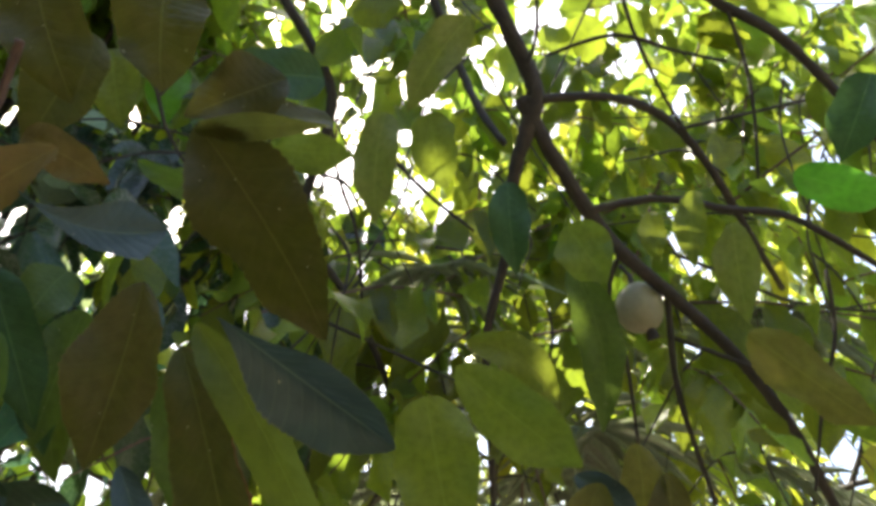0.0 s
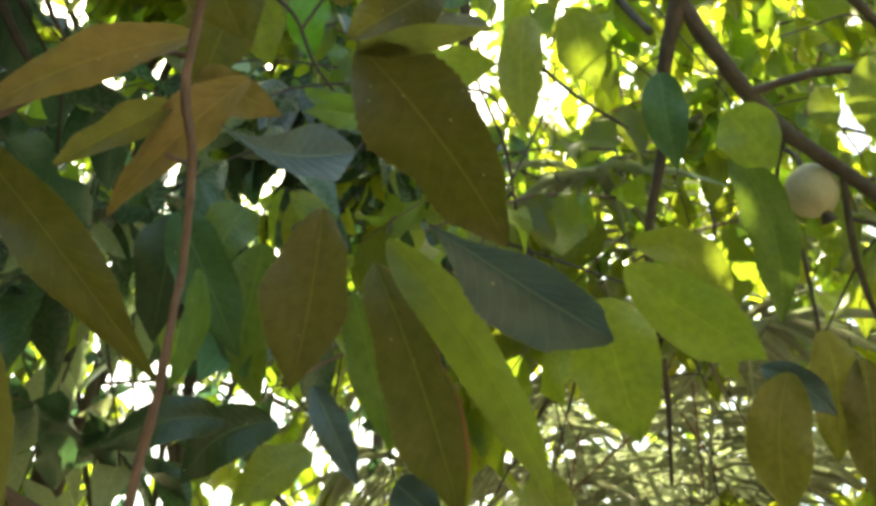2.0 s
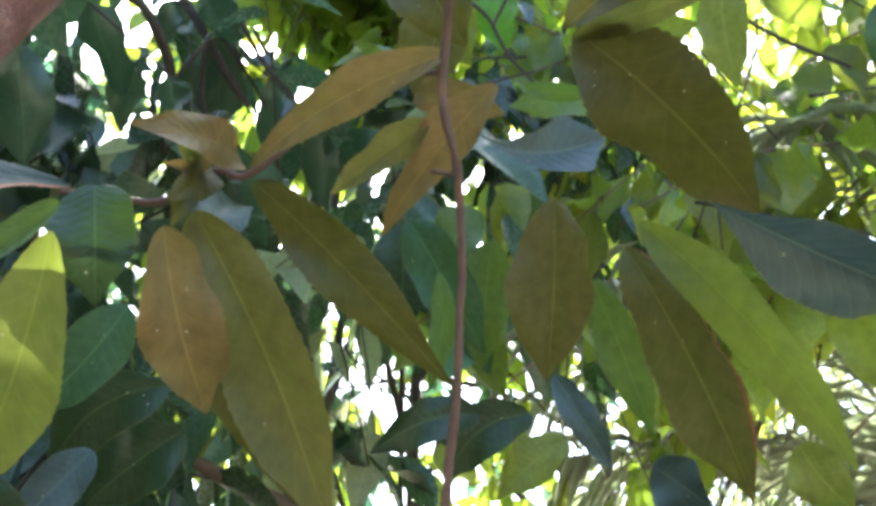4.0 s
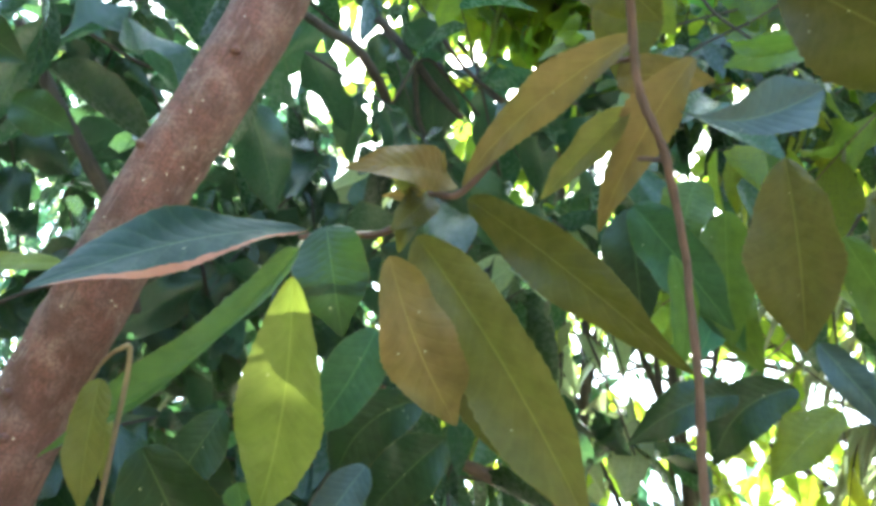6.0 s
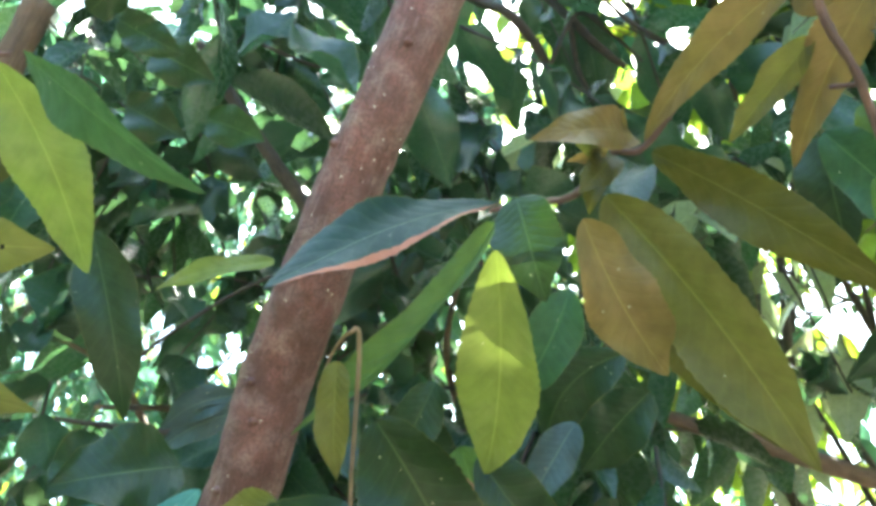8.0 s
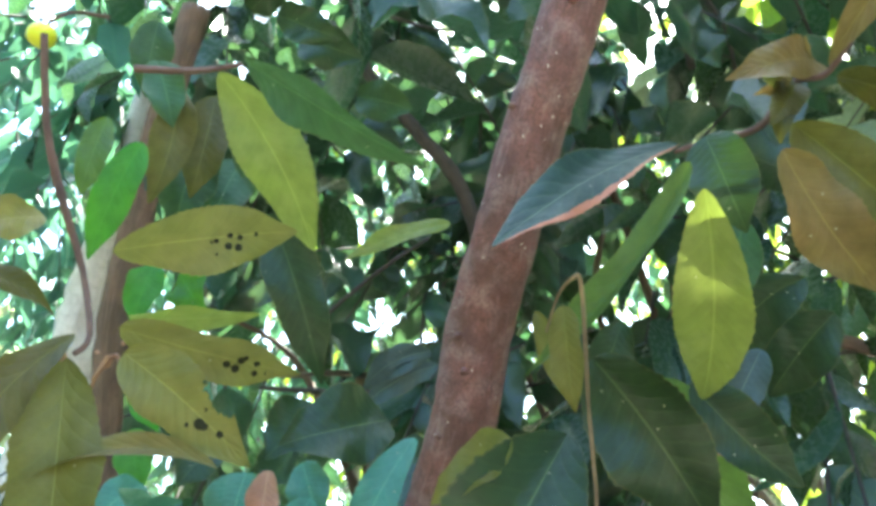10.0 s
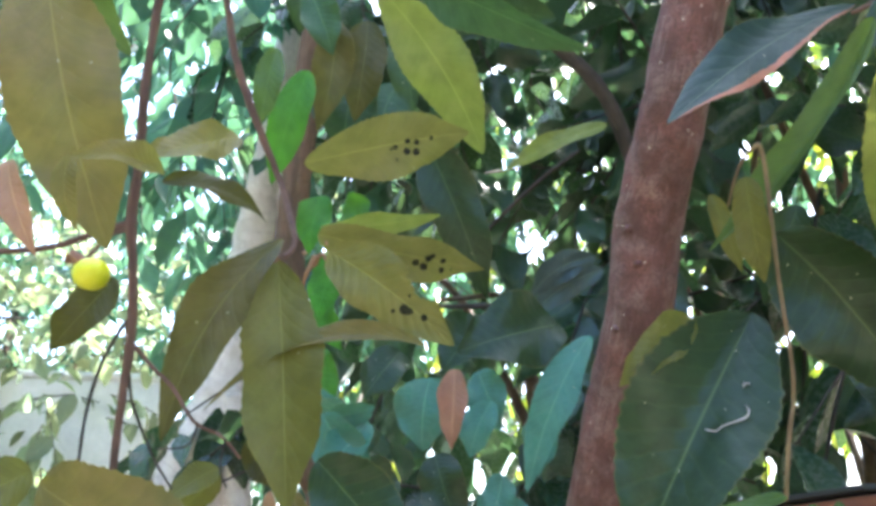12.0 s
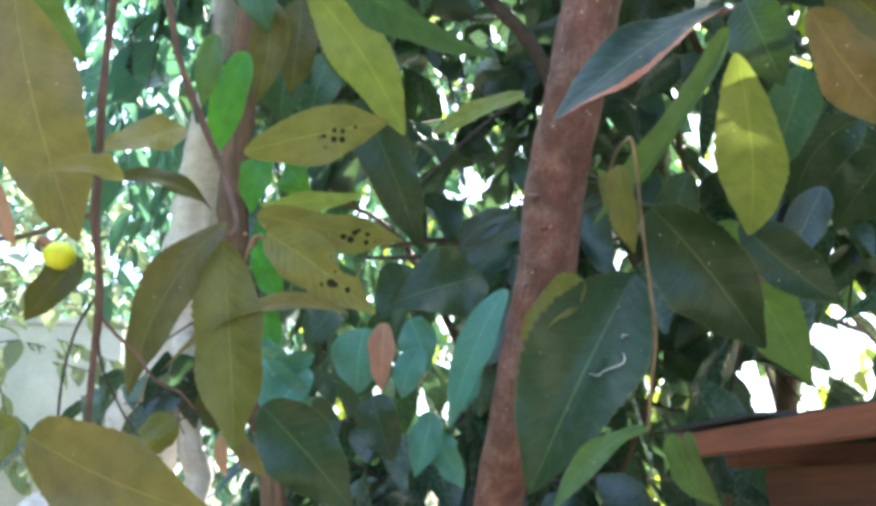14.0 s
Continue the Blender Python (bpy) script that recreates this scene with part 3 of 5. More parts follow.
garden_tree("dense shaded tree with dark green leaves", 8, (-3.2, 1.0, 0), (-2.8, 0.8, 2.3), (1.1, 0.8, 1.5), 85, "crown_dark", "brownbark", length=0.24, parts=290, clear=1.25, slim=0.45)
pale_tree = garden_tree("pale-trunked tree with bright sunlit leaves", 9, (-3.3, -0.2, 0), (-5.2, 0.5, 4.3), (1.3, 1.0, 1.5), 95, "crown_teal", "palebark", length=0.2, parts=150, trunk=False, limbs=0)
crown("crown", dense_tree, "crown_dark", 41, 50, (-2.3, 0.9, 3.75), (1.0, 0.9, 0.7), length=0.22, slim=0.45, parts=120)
# pale leaves here make up for the shade over this bough
crown("crown", dense_tree, "crown_pale_lit", 46, 18, (-1.75, 2.6, 3.45), (0.75, 0.6, 0.8), length=0.2, slim=0.42, clear=1.7)
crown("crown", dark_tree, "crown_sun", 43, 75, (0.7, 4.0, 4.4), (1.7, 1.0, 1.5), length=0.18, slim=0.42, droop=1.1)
crown("crown", dark_tree, "crown_mid", 44, 32, (0.85, 2.1, 3.75), (0.7, 0.5, 0.7), length=0.16, slim=0.48, droop=1.6, parts=200, clear=1.6)
crown("crown", pale_tree, "crown_teal", 45, 40, (-3.0, -0.25, 3.95), (0.9, 0.7, 0.7), length=0.18, slim=0.42, parts=100)
slim_tree = thing("tree", "slim dark brown tree trunk beside a pale one", "tree", (-1.66, 0.1, 0))
# added tree: its unseen canopy blocks the sun from the sapling's leaves
added_shade_tree = garden_tree("tall tree added to shade the sapling, with layered drooping foliage", 11, (-3.45, 4.71, 0), (-1.83, 2.40, 6.0), (1.3, 1.1, 0.9), 165, "crown_mid", "darkbark", length=0.26, trunk_r=0.075, limbs=10)
# three more unseen clusters on the sun's path, against sun spots on leaves
crown("crown", added_shade_tree, "crown_mid", 61, 40, (-1.78, 2.39, 5.55), (0.5, 0.5, 0.35), length=0.26, slim=0.5)
crown("crown", added_shade_tree, "crown_mid", 62, 20, (-1.68, 2.34, 5.70), (0.45, 0.45, 0.3), length=0.26, slim=0.5)
crown("crown", added_shade_tree, "crown_mid", 63, 26, (-1.73, 2.36, 5.59), (0.45, 0.45, 0.3), length=0.26, slim=0.5)
crown("crown", dark_tree, "crown_mid", 48, 16, (1.05, 2.23, 4.47), (0.7, 0.5, 0.5), length=0.22, slim=0.45, droop=1.6, parts=100, clear=1.6)
crown("crown", dark_tree, "crown_mid", 40, 8, (0.31, 2.26, 3.21), (0.6, 0.4, 0.4), length=0.27, slim=0.42, droop=2.0, parts=120, clear=1.6)
crown("crown", dark_tree, "crown_mid", 38, 9, (-0.01, 2.00, 4.13), (0.3, 0.3, 0.3), length=0.2, slim=0.45, droop=1.6, parts=60, clear=1.6)
crown("crown", dark_tree, "crown_mid", 39, 9, (-0.30, 2.49, 3.86), (0.35, 0.3, 0.35), length=0.2, slim=0.45, droop=1.6, parts=60, clear=1.6)
crown("crown", pale_tree, "crown_teal", 47, 46, (-4.28, -0.42, 3.98), (0.8, 0.6, 0.9), length=0.16, slim=0.45)
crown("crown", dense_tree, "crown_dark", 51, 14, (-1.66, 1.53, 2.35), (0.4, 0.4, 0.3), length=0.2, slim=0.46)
crown("crown", added_shade_tree, "crown_teal", 52, 34, (-2.32, 4.25, 3.47), (0.9, 0.7, 0.8), length=0.15, slim=0.45)
crown("crown", added_shade_tree, "crown_pale_lit", 53, 40, (-2.18, 3.31, 5.07), (0.9, 0.7, 0.7), length=0.1, slim=0.4)
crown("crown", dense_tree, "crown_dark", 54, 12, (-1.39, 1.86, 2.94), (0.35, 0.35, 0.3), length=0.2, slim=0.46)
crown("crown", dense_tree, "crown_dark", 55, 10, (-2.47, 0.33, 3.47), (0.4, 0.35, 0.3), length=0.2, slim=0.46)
# small leaves of the farther boughs, seen between the nearer ones
for k, (bearing, height, reach, kind_, n_) in enumerate((
        (-32, 38, 4.6, "crown_mid", 60), (-20, 47, 4.4, "crown_mid", 60), (-8, 42, 4.8, "crown_sun", 70), (4, 36, 4.6, "crown_sun", 70), (-14, 32, 5.2, "crown_sun", 70), (14, 48, 4.4, "crown_mid", 60), (20, 30, 4.8, "crown_mid", 70),
        (33, 40, 4.6, "crown_teal", 60), (38, 26, 4.6, "crown_dark", 70), (50, 36, 4.4, "crown_teal", 60), (58, 24, 4.5, "crown_dark", 70), (68, 34, 4.6, "crown_teal", 60), (76, 20, 4.6, "crown_dark", 60))):
    b, h = radians(bearing), radians(height)
    at = (-0.1 - math.sin(b) * math.cos(h) * reach, 0.1 + math.cos(b) * math.cos(h) * reach, 1.65 + math.sin(h) * reach)
    crown("crown", dark_tree if bearing < 10 else added_shade_tree, kind_, 130 + k, int(0.4 * n_), at, (0.85, 0.7, 0.7), length=0.105, slim=0.44, droop=0.9)
# far boughs added behind the gaps; the pale ones carry haze in their colour
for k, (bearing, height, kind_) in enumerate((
        (-36, 36, "crown_mid"), (-24, 44, "crown_mid"), (-16, 30, "crown_pale_lit"), (-5, 36, "crown_sun"), (2, 48, "crown_sun"), (12, 34, "crown_sun"), (22, 44, "crown_pale_lit"),
        (34, 34, "crown_pale_lit"), (46, 40, "crown_pale_lit"), (44, 22, "crown_teal"), (57, 31, "crown_pale_lit"), (70, 38, "crown_pale_lit"), (72, 24, "crown_teal"), (84, 30, "crown_pale_lit"))):
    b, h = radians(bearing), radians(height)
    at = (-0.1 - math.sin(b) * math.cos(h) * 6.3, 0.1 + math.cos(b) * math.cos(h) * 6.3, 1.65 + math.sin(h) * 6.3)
    crown("crown", added_shade_tree, kind_, 160 + k, 46, at, (1.2, 1.0, 1.0), length=0.12, slim=0.42, droop=0.8)
crown("crown", added_shade_tree, "crown_dark", 190, 44, (-1.06, 2.63, 3.7), (0.6, 0.5, 0.6), length=0.18, slim=0.45, droop=1.2, clear=1.8)
for k in range(14):
    a = radians(-50 + k * 14 + 5 * math.sin(k * 7.1))
    if k == 6:      # a way out to open sky between two trees
        continue
    R = 8.0 + 2.2 * math.sin(k * 2.3) + (3.0 if k == 10 else 0.0)
    x, y = -math.sin(a) * R, math.cos(a) * R
    fine = k < 6
    garden_tree("tall garden tree with fine narrow leaves" if fine else "tall garden tree with a loose leafy crown", 20 + k, (x, y, 0), (x, y, 3.6 + math.sin(k * 1.7)), (2.5, 2.5, 3.4),
                210 if fine else (190 if k == 7 else 290), ("crown_sun", "crown_mid")[k % 2] if fine else ("crown_teal" if k % 3 else "crown_dark") if k >= 9 else ("crown_dark", "crown_mid", "crown_mid")[k % 3], "darkbark", length=0.18 if fine else 0.18, slim=0.28 if fine else 0.4, trunk_r=0.08, limbs=9)
for k in range(10):
    a = radians(140 + k * 18)
    # the near six are added out of view to darken the sapling's leaf fronts
    near = k < 6
    R = 5.6 if near else 26
    x, y = -math.sin(a) * R, math.cos(a) * R
    garden_tree("unseen leafy tree added to block light from behind" if near else "distant tree closing the far side of the clearing", 50 + k, (x, y, 0), (x, y, 3.0 if near else 4.5), (1.7, 1.7, 2.6) if near else (4.2, 4.2, 4.0), 120 if near else 130, "crown_mid", "darkbark", length=0.3 if near else 0.7, trunk_r=0.1 if near else 0.2)

# ---- the near tree ----
sapling = thing("sapling", "young tree with reddish-brown trunk and long drooping serrated leaves", "tree", (-1.4, 0.28, 0))
shrub = thing("shrub", "low shrub with broad blue-green leaves behind the sapling", "shrub", (-1.75, 0.35, 0))
crown("crown", shrub, "crown_dark", 71, 34, (-2.22, 0.57, 1.62), (0.5, 0.2, 0.28), length=0.15, slim=0.5, clear=0.9)
crown("crown", slim_tree, "crown_dark", 72, 10, (-1.2, 0.15, 3.25), (0.35, 0.35, 0.35), length=0.18, slim=0.45)
twig_rng = random.Random(17)
for k in range(64):     # bare thin twigs hanging from the limbs
    at = Vector((twig_rng.uniform(-0.7, 1.3), twig_rng.uniform(1.5, 2.6), twig_rng.uniform(2.7, 3.9)))
    down = Vector((twig_rng.uniform(-0.3, 0.3), twig_rng.uniform(-0.1, 0.2), -twig_rng.uniform(0.25, 0.6)))
    if k % 3 == 0:
        down = Vector((twig_rng.uniform(-0.7, 0.7), twig_rng.uniform(-0.2, 0.2), twig_rng.uniform(-0.3, 0.15)))
    side = Vector((twig_rng.uniform(-0.06, 0.06), twig_rng.uniform(-0.06, 0.06), 0.03))
    tube("twig", dark_tree, "darkbark", [at, at + down * 0.3 + side, at + down * 0.7 + side * 0.4, at + down], [0.0045, 0.0038, 0.003, 0.002])
# -- stems --
tube("trunk", sapling, "redbark", [(-0.564, 0.370, 2.328), (-0.593, 0.374, 2.242), (-0.641, 0.360, 2.139), (-0.678, 0.353, 2.085), (-0.730, 0.348, 2.007), (-0.806, 0.350, 1.929), (-0.851, 0.351, 1.847), (-0.910, 0.349, 1.781), (-0.991, 0.347, 1.675), (-1.101, 0.350, 1.536), (-1.300, 0.300, 0.800), (-1.400, 0.280, -0.050)], [0.0303, 0.0299, 0.0286, 0.0292, 0.0308, 0.0327, 0.0324, 0.0319, 0.0315, 0.0321, 0.0372, 0.0446], "smooth reddish-brown trunk")
tube("twig", sapling, "twig", [(-0.287, 0.436, 2.076), (-0.299, 0.455, 2.059), (-0.305, 0.464, 2.042), (-0.310, 0.475, 2.022), (-0.311, 0.493, 2.000), (-0.313, 0.502, 1.989), (-0.318, 0.516, 1.968), (-0.325, 0.533, 1.939), (-0.331, 0.542, 1.915), (-0.340, 0.557, 1.872), (-0.351, 0.570, 1.837), (-0.361, 0.582, 1.795), (-0.380, 0.607, 1.741)], [0.0028, 0.0028, 0.0026, 0.0030, 0.0025, 0.0031, 0.0025, 0.0026, 0.0025, 0.0028, 0.0029, 0.0030, 0.0041])
tube("twig", sapling, "twig", [(-0.313, 0.501, 1.990), (-0.332, 0.503, 2.002)], [0.0017, 0.0015])
tube("twig", sapling, "twig", [(-0.305, 0.464, 2.042), (-0.348, 0.478, 2.068), (-0.410, 0.491, 2.068), (-0.468, 0.486, 2.033), (-0.490, 0.474, 2.035), (-0.526, 0.466, 2.014), (-0.558, 0.443, 2.015), (-0.576, 0.422, 2.010)], [0.0020, 0.0018, 0.0022, 0.0025, 0.0029, 0.0030, 0.0026, 0.0019])
tube("twig", sapling, "twig", [(-0.523, -0.074, 1.954), (-0.530, -0.077, 1.933), (-0.544, -0.081, 1.894), (-0.555, -0.083, 1.863), (-0.566, -0.083, 1.828), (-0.576, -0.085, 1.798), (-0.581, -0.081, 1.766), (-0.586, -0.079, 1.734), (-0.600, -0.082, 1.692), (-0.613, -0.084, 1.654)], [0.0028, 0.0028, 0.0026, 0.0030, 0.0028, 0.0033, 0.0026, 0.0031, 0.0024, 0.0022])
tube("twig", sapling, "twig", [(-0.587, -0.079, 1.730), (-0.589, -0.066, 1.716), (-0.592, -0.054, 1.705), (-0.593, -0.041, 1.687), (-0.598, -0.026, 1.680), (-0.605, -0.015, 1.669)], [0.0013, 0.0012, 0.0013, 0.0010, 0.0010, 0.0009])
tube("twig", sapling, "darkbark", [(-0.593, -0.039, 1.687), (-0.598, -0.044, 1.675), (-0.602, -0.062, 1.673)], [0.0009, 0.0007, 0.0006])
tube("twig", sapling, "darkbark", [(-0.598, -0.023, 1.679), (-0.604, -0.026, 1.663), (-0.606, -0.021, 1.653)], [0.0007, 0.0006, 0.0006])
tube("twig", sapling, "darkbark", [(-0.590, -0.079, 1.720), (-0.597, -0.076, 1.699), (-0.602, -0.067, 1.678), (-0.607, -0.060, 1.664), (-0.607, -0.050, 1.652)], [0.0012, 0.0010, 0.0009, 0.0009, 0.0007])
tube("twig", sapling, "darkbark", [(-0.584, -0.081, 1.740), (-0.595, -0.094, 1.721), (-0.603, -0.101, 1.693), (-0.617, -0.104, 1.655)], [0.0013, 0.0012, 0.0012, 0.0010])
tube("twig", sapling, "twig", [(-0.576, -0.082, 1.798), (-0.583, -0.106, 1.791), (-0.591, -0.135, 1.783), (-0.591, -0.179, 1.778)], [0.0022, 0.0020, 0.0019, 0.0016])
tube("twig", sapling, "twig", [(-0.607, -0.052, 2.008), (-0.624, -0.040, 1.950), (-0.635, -0.024, 1.908), (-0.646, -0.003, 1.862), (-0.628, 0.009, 1.814), (-0.623, 0.003, 1.799)], [0.0024, 0.0026, 0.0031, 0.0022, 0.0019, 0.0018])
tube("twig", sapling, "drytwig", [(-0.575, 0.293, 1.836), (-0.558, 0.294, 1.856), (-0.544, 0.297, 1.863), (-0.544, 0.304, 1.859), (-0.566, 0.316, 1.785), (-0.585, 0.328, 1.722), (-0.598, 0.326, 1.683), (-0.609, 0.325, 1.648)], [0.0008, 0.0010, 0.0012, 0.0015, 0.0013, 0.0013, 0.0015, 0.0015])
tube("twig", sapling, "twig", [(-0.656, 0.005, 2.032), (-0.628, 0.045, 2.021), (-0.600, 0.075, 2.015)], [0.0031, 0.0025, 0.0016])
tube("stem", dark_tree, "darkbark", [(0.062, 1.136, 3.377), (0.085, 1.229, 3.262), (0.157, 1.327, 3.172), (0.166, 1.397, 3.085), (0.149, 1.482, 2.996), (0.115, 1.614, 2.865), (0.063, 1.749, 2.731), (0.071, 1.905, 2.587), (0.075, 2.071, 2.462), (0.060, 2.180, 2.300)], [0.0208, 0.0208, 0.0223, 0.0247, 0.0170, 0.0140, 0.0115, 0.0098, 0.0080, 0.0050])
tube("trunk", dark_tree, "darkbark", [(1.700, 0.700, -0.050), (1.620, 0.720, 1.200), (1.280, 0.800, 2.600), (0.650, 0.950, 3.500), (0.250, 1.060, 3.560), (0.062, 1.136, 3.377)], [0.0700, 0.0580, 0.0460, 0.0340, 0.0260, 0.0210], "dark trunk arching over to the hanging limbs")
tube("limb", dark_tree, "darkbark", [(0.162, 1.389, 3.095), (0.236, 1.482, 2.994), (0.366, 1.608, 2.900), (0.506, 1.737, 2.834), (0.641, 1.834, 2.744), (0.756, 1.922, 2.633), (0.858, 2.023, 2.507), (0.919, 2.124, 2.382)], [0.0210, 0.0199, 0.0190, 0.0183, 0.0172, 0.0159, 0.0145, 0.0132])
tube("limb", dark_tree, "darkbark", [(0.171, 1.380, 3.106), (0.344, 1.395, 3.132), (0.483, 1.453, 3.137), (0.599, 1.554, 3.090), (0.725, 1.731, 3.029), (0.859, 1.918, 2.955)], [0.0124, 0.0126, 0.0129, 0.0119, 0.0111, 0.0087])
tube("limb", dark_tree, "darkbark", [(0.300, 1.554, 2.936), (0.464, 1.544, 2.945), (0.614, 1.551, 2.935), (0.764, 1.574, 2.904), (0.962, 1.641, 2.818), (1.111, 1.694, 2.750)], [0.0113, 0.0113, 0.0107, 0.0100, 0.0088, 0.0075])
tube("limb", dark_tree, "darkbark", [(0.388, 1.086, 3.194), (0.521, 1.144, 3.121), (0.665, 1.195, 3.056), (0.796, 1.281, 2.948), (0.927, 1.374, 2.830)], [0.0135, 0.0129, 0.0124, 0.0112, 0.0101])
tube("twig", dark_tree, "darkbark", [(0.497, 1.803, 2.753), (0.686, 1.829, 2.671), (0.816, 1.834, 2.583), (0.977, 1.875, 2.529)], [0.0065, 0.0064, 0.0057, 0.0044])
tube("twig", dark_tree, "darkbark", [(0.391, 1.639, 2.909), (0.358, 1.712, 2.820), (0.397, 1.810, 2.699), (0.413, 1.940, 2.538)], [0.0071, 0.0064, 0.0058, 0.0052])
tube("twig", dark_tree, "darkbark", [(0.490, 1.725, 2.833), (0.513, 1.861, 2.666), (0.548, 1.960, 2.543), (0.594, 2.046, 2.436)], [0.0091, 0.0091, 0.0078, 0.0065])
tube("limb", dark_tree, "darkbark", [(-0.470, 1.356, 3.669), (-0.415, 1.430, 3.577), (-0.328, 1.522, 3.462), (-0.312, 1.614, 3.348), (-0.373, 1.751, 3.181), (-0.409, 1.806, 3.114), (-0.303, 1.889, 3.009), (-0.217, 1.982, 2.894), (-0.159, 2.092, 2.757)], [0.0175, 0.0160, 0.0160, 0.0160, 0.0145, 0.0138, 0.0124, 0.0116, 0.0087])
tube("twig", dark_tree, "darkbark", [(-0.296, 1.503, 3.326), (-0.282, 1.635, 3.164), (-0.231, 1.740, 3.033), (-0.225, 1.863, 2.882)], [0.0062, 0.0056, 0.0056, 0.0042])
tube("twig", dark_tree, "darkbark", [(-0.127, 1.411, 2.961), (-0.051, 1.460, 2.899), (0.042, 1.510, 2.836)], [0.0054, 0.0054, 0.0042])
tube("limb", dark_tree, "darkbark", [(-0.050, 1.415, 3.590), (0.025, 1.535, 3.441), (0.087, 1.551, 3.262), (0.124, 1.534, 3.123)], [0.0131, 0.0131, 0.0125, 0.0093])
tube("twig", dark_tree, "darkbark", [(0.215, 1.337, 3.206), (0.350, 1.248, 3.154), (0.480, 1.270, 3.125), (0.569, 1.255, 3.062)], [0.0050, 0.0054, 0.0048, 0.0040])
tube("twig", dark_tree, "darkbark", [(0.365, 1.187, 3.230), (0.386, 1.239, 3.164), (0.457, 1.347, 3.109), (0.536, 1.456, 3.054)], [0.0054, 0.0054, 0.0049, 0.0044])
tube("twig", dark_tree, "darkbark", [(0.554, 1.144, 3.120), (0.590, 1.230, 3.014), (0.610, 1.301, 2.926), (0.610, 1.371, 2.839)], [0.0051, 0.0051, 0.0045, 0.0034])
tube("twig", dark_tree, "darkbark", [(0.506, 1.444, 3.069), (0.626, 1.391, 3.053), (0.751, 1.340, 3.034)], [0.0050, 0.0049, 0.0036])
tube("twig", dark_tree, "darkbark", [(0.486, 1.617, 2.855), (0.610, 1.650, 2.813), (0.759, 1.691, 2.760), (0.944, 1.708, 2.735)], [0.0050, 0.0050, 0.0050, 0.0038])
tube("twig", dark_tree, "darkbark", [(0.742, 1.486, 2.696), (0.750, 1.571, 2.591), (0.730, 1.656, 2.486), (0.708, 1.769, 2.347)], [0.0051, 0.0051, 0.0045, 0.0039])
tube("twig", dark_tree, "darkbark", [(0.187, 1.170, 3.253), (0.182, 1.245, 3.161), (0.164, 1.322, 3.146)], [0.0054, 0.0048, 0.0043])
tube("twig", dark_tree, "darkbark", [(-0.301, 1.500, 3.013), (-0.239, 1.516, 2.992), (-0.203, 1.556, 2.942)], [0.0057, 0.0050, 0.0038])
tube("twig", dense_tree, "twig", [(-1.573, 0.259, 2.923), (-1.564, 0.296, 2.896), (-1.540, 0.408, 2.808)], [0.0045, 0.0056, 0.0056])
# brown limb given the dark bark: its shadow is put into the colour
tube("limb", dense_tree, "darkbark", [(-1.700, 0.373, 3.028), (-1.697, 0.486, 2.909), (-1.699, 0.595, 2.791), (-1.708, 0.702, 2.662), (-1.774, 0.832, 2.532)], [0.0126, 0.0163, 0.0188, 0.0201, 0.0219])
tube("limb", dense_tree, "darkbark", [(-1.629, 0.947, 3.522), (-1.581, 1.072, 3.456), (-1.536, 1.180, 3.404), (-1.560, 1.325, 3.315), (-1.657, 1.435, 3.162)], [0.0127, 0.0159, 0.0175, 0.0162, 0.0132])
tube("twig", dense_tree, "darkbark", [(-1.530, 1.300, 3.281), (-1.427, 1.317, 3.407), (-1.392, 1.412, 3.354), (-1.373, 1.499, 3.287)], [0.0071, 0.0071, 0.0063, 0.0048])
tube("twig", dense_tree, "darkbark", [(-1.859, 0.530, 3.244), (-1.784, 0.695, 3.172), (-1.705, 0.819, 3.150)], [0.0058, 0.0058, 0.0051])
tube("twig", dense_tree, "darkbark", [(-1.431, 0.248, 2.029), (-1.408, 0.337, 2.027), (-1.382, 0.426, 2.033), (-1.352, 0.486, 2.062)], [0.0037, 0.0056, 0.0056, 0.0042])
tube("twig", dense_tree, "darkbark", [(-1.790, 0.397, 2.268), (-1.707, 0.451, 2.325), (-1.621, 0.517, 2.374), (-1.547, 0.579, 2.413)], [0.0053, 0.0053, 0.0048, 0.0037])
tube("limb", dense_tree, "brownbark", [(-1.656, 1.679, 2.389), (-1.608, 1.802, 2.357), (-1.545, 1.951, 2.326), (-1.464, 2.155, 2.275), (-1.383, 2.360, 2.225)], [0.0131, 0.0189, 0.0218, 0.0247, 0.0262])
tube("trunk", pale_tree, "palebark", [(-2.752, 0.035, 3.866), (-2.905, -0.027, 3.423), (-3.028, -0.069, 3.061), (-3.116, -0.097, 2.799), (-3.195, -0.112, 2.557), (-3.271, -0.139, 2.335), (-3.345, -0.185, 2.135), (-3.418, -0.265, 1.966), (-3.519, -0.379, 1.738), (-3.300, -0.987, 1.000), (-3.200, -0.850, -0.050)], [0.0444, 0.0529, 0.0592, 0.0783, 0.1058, 0.1185, 0.1312, 0.1481, 0.1587, 0.1600, 0.1700], "smooth pale grey-white trunk")
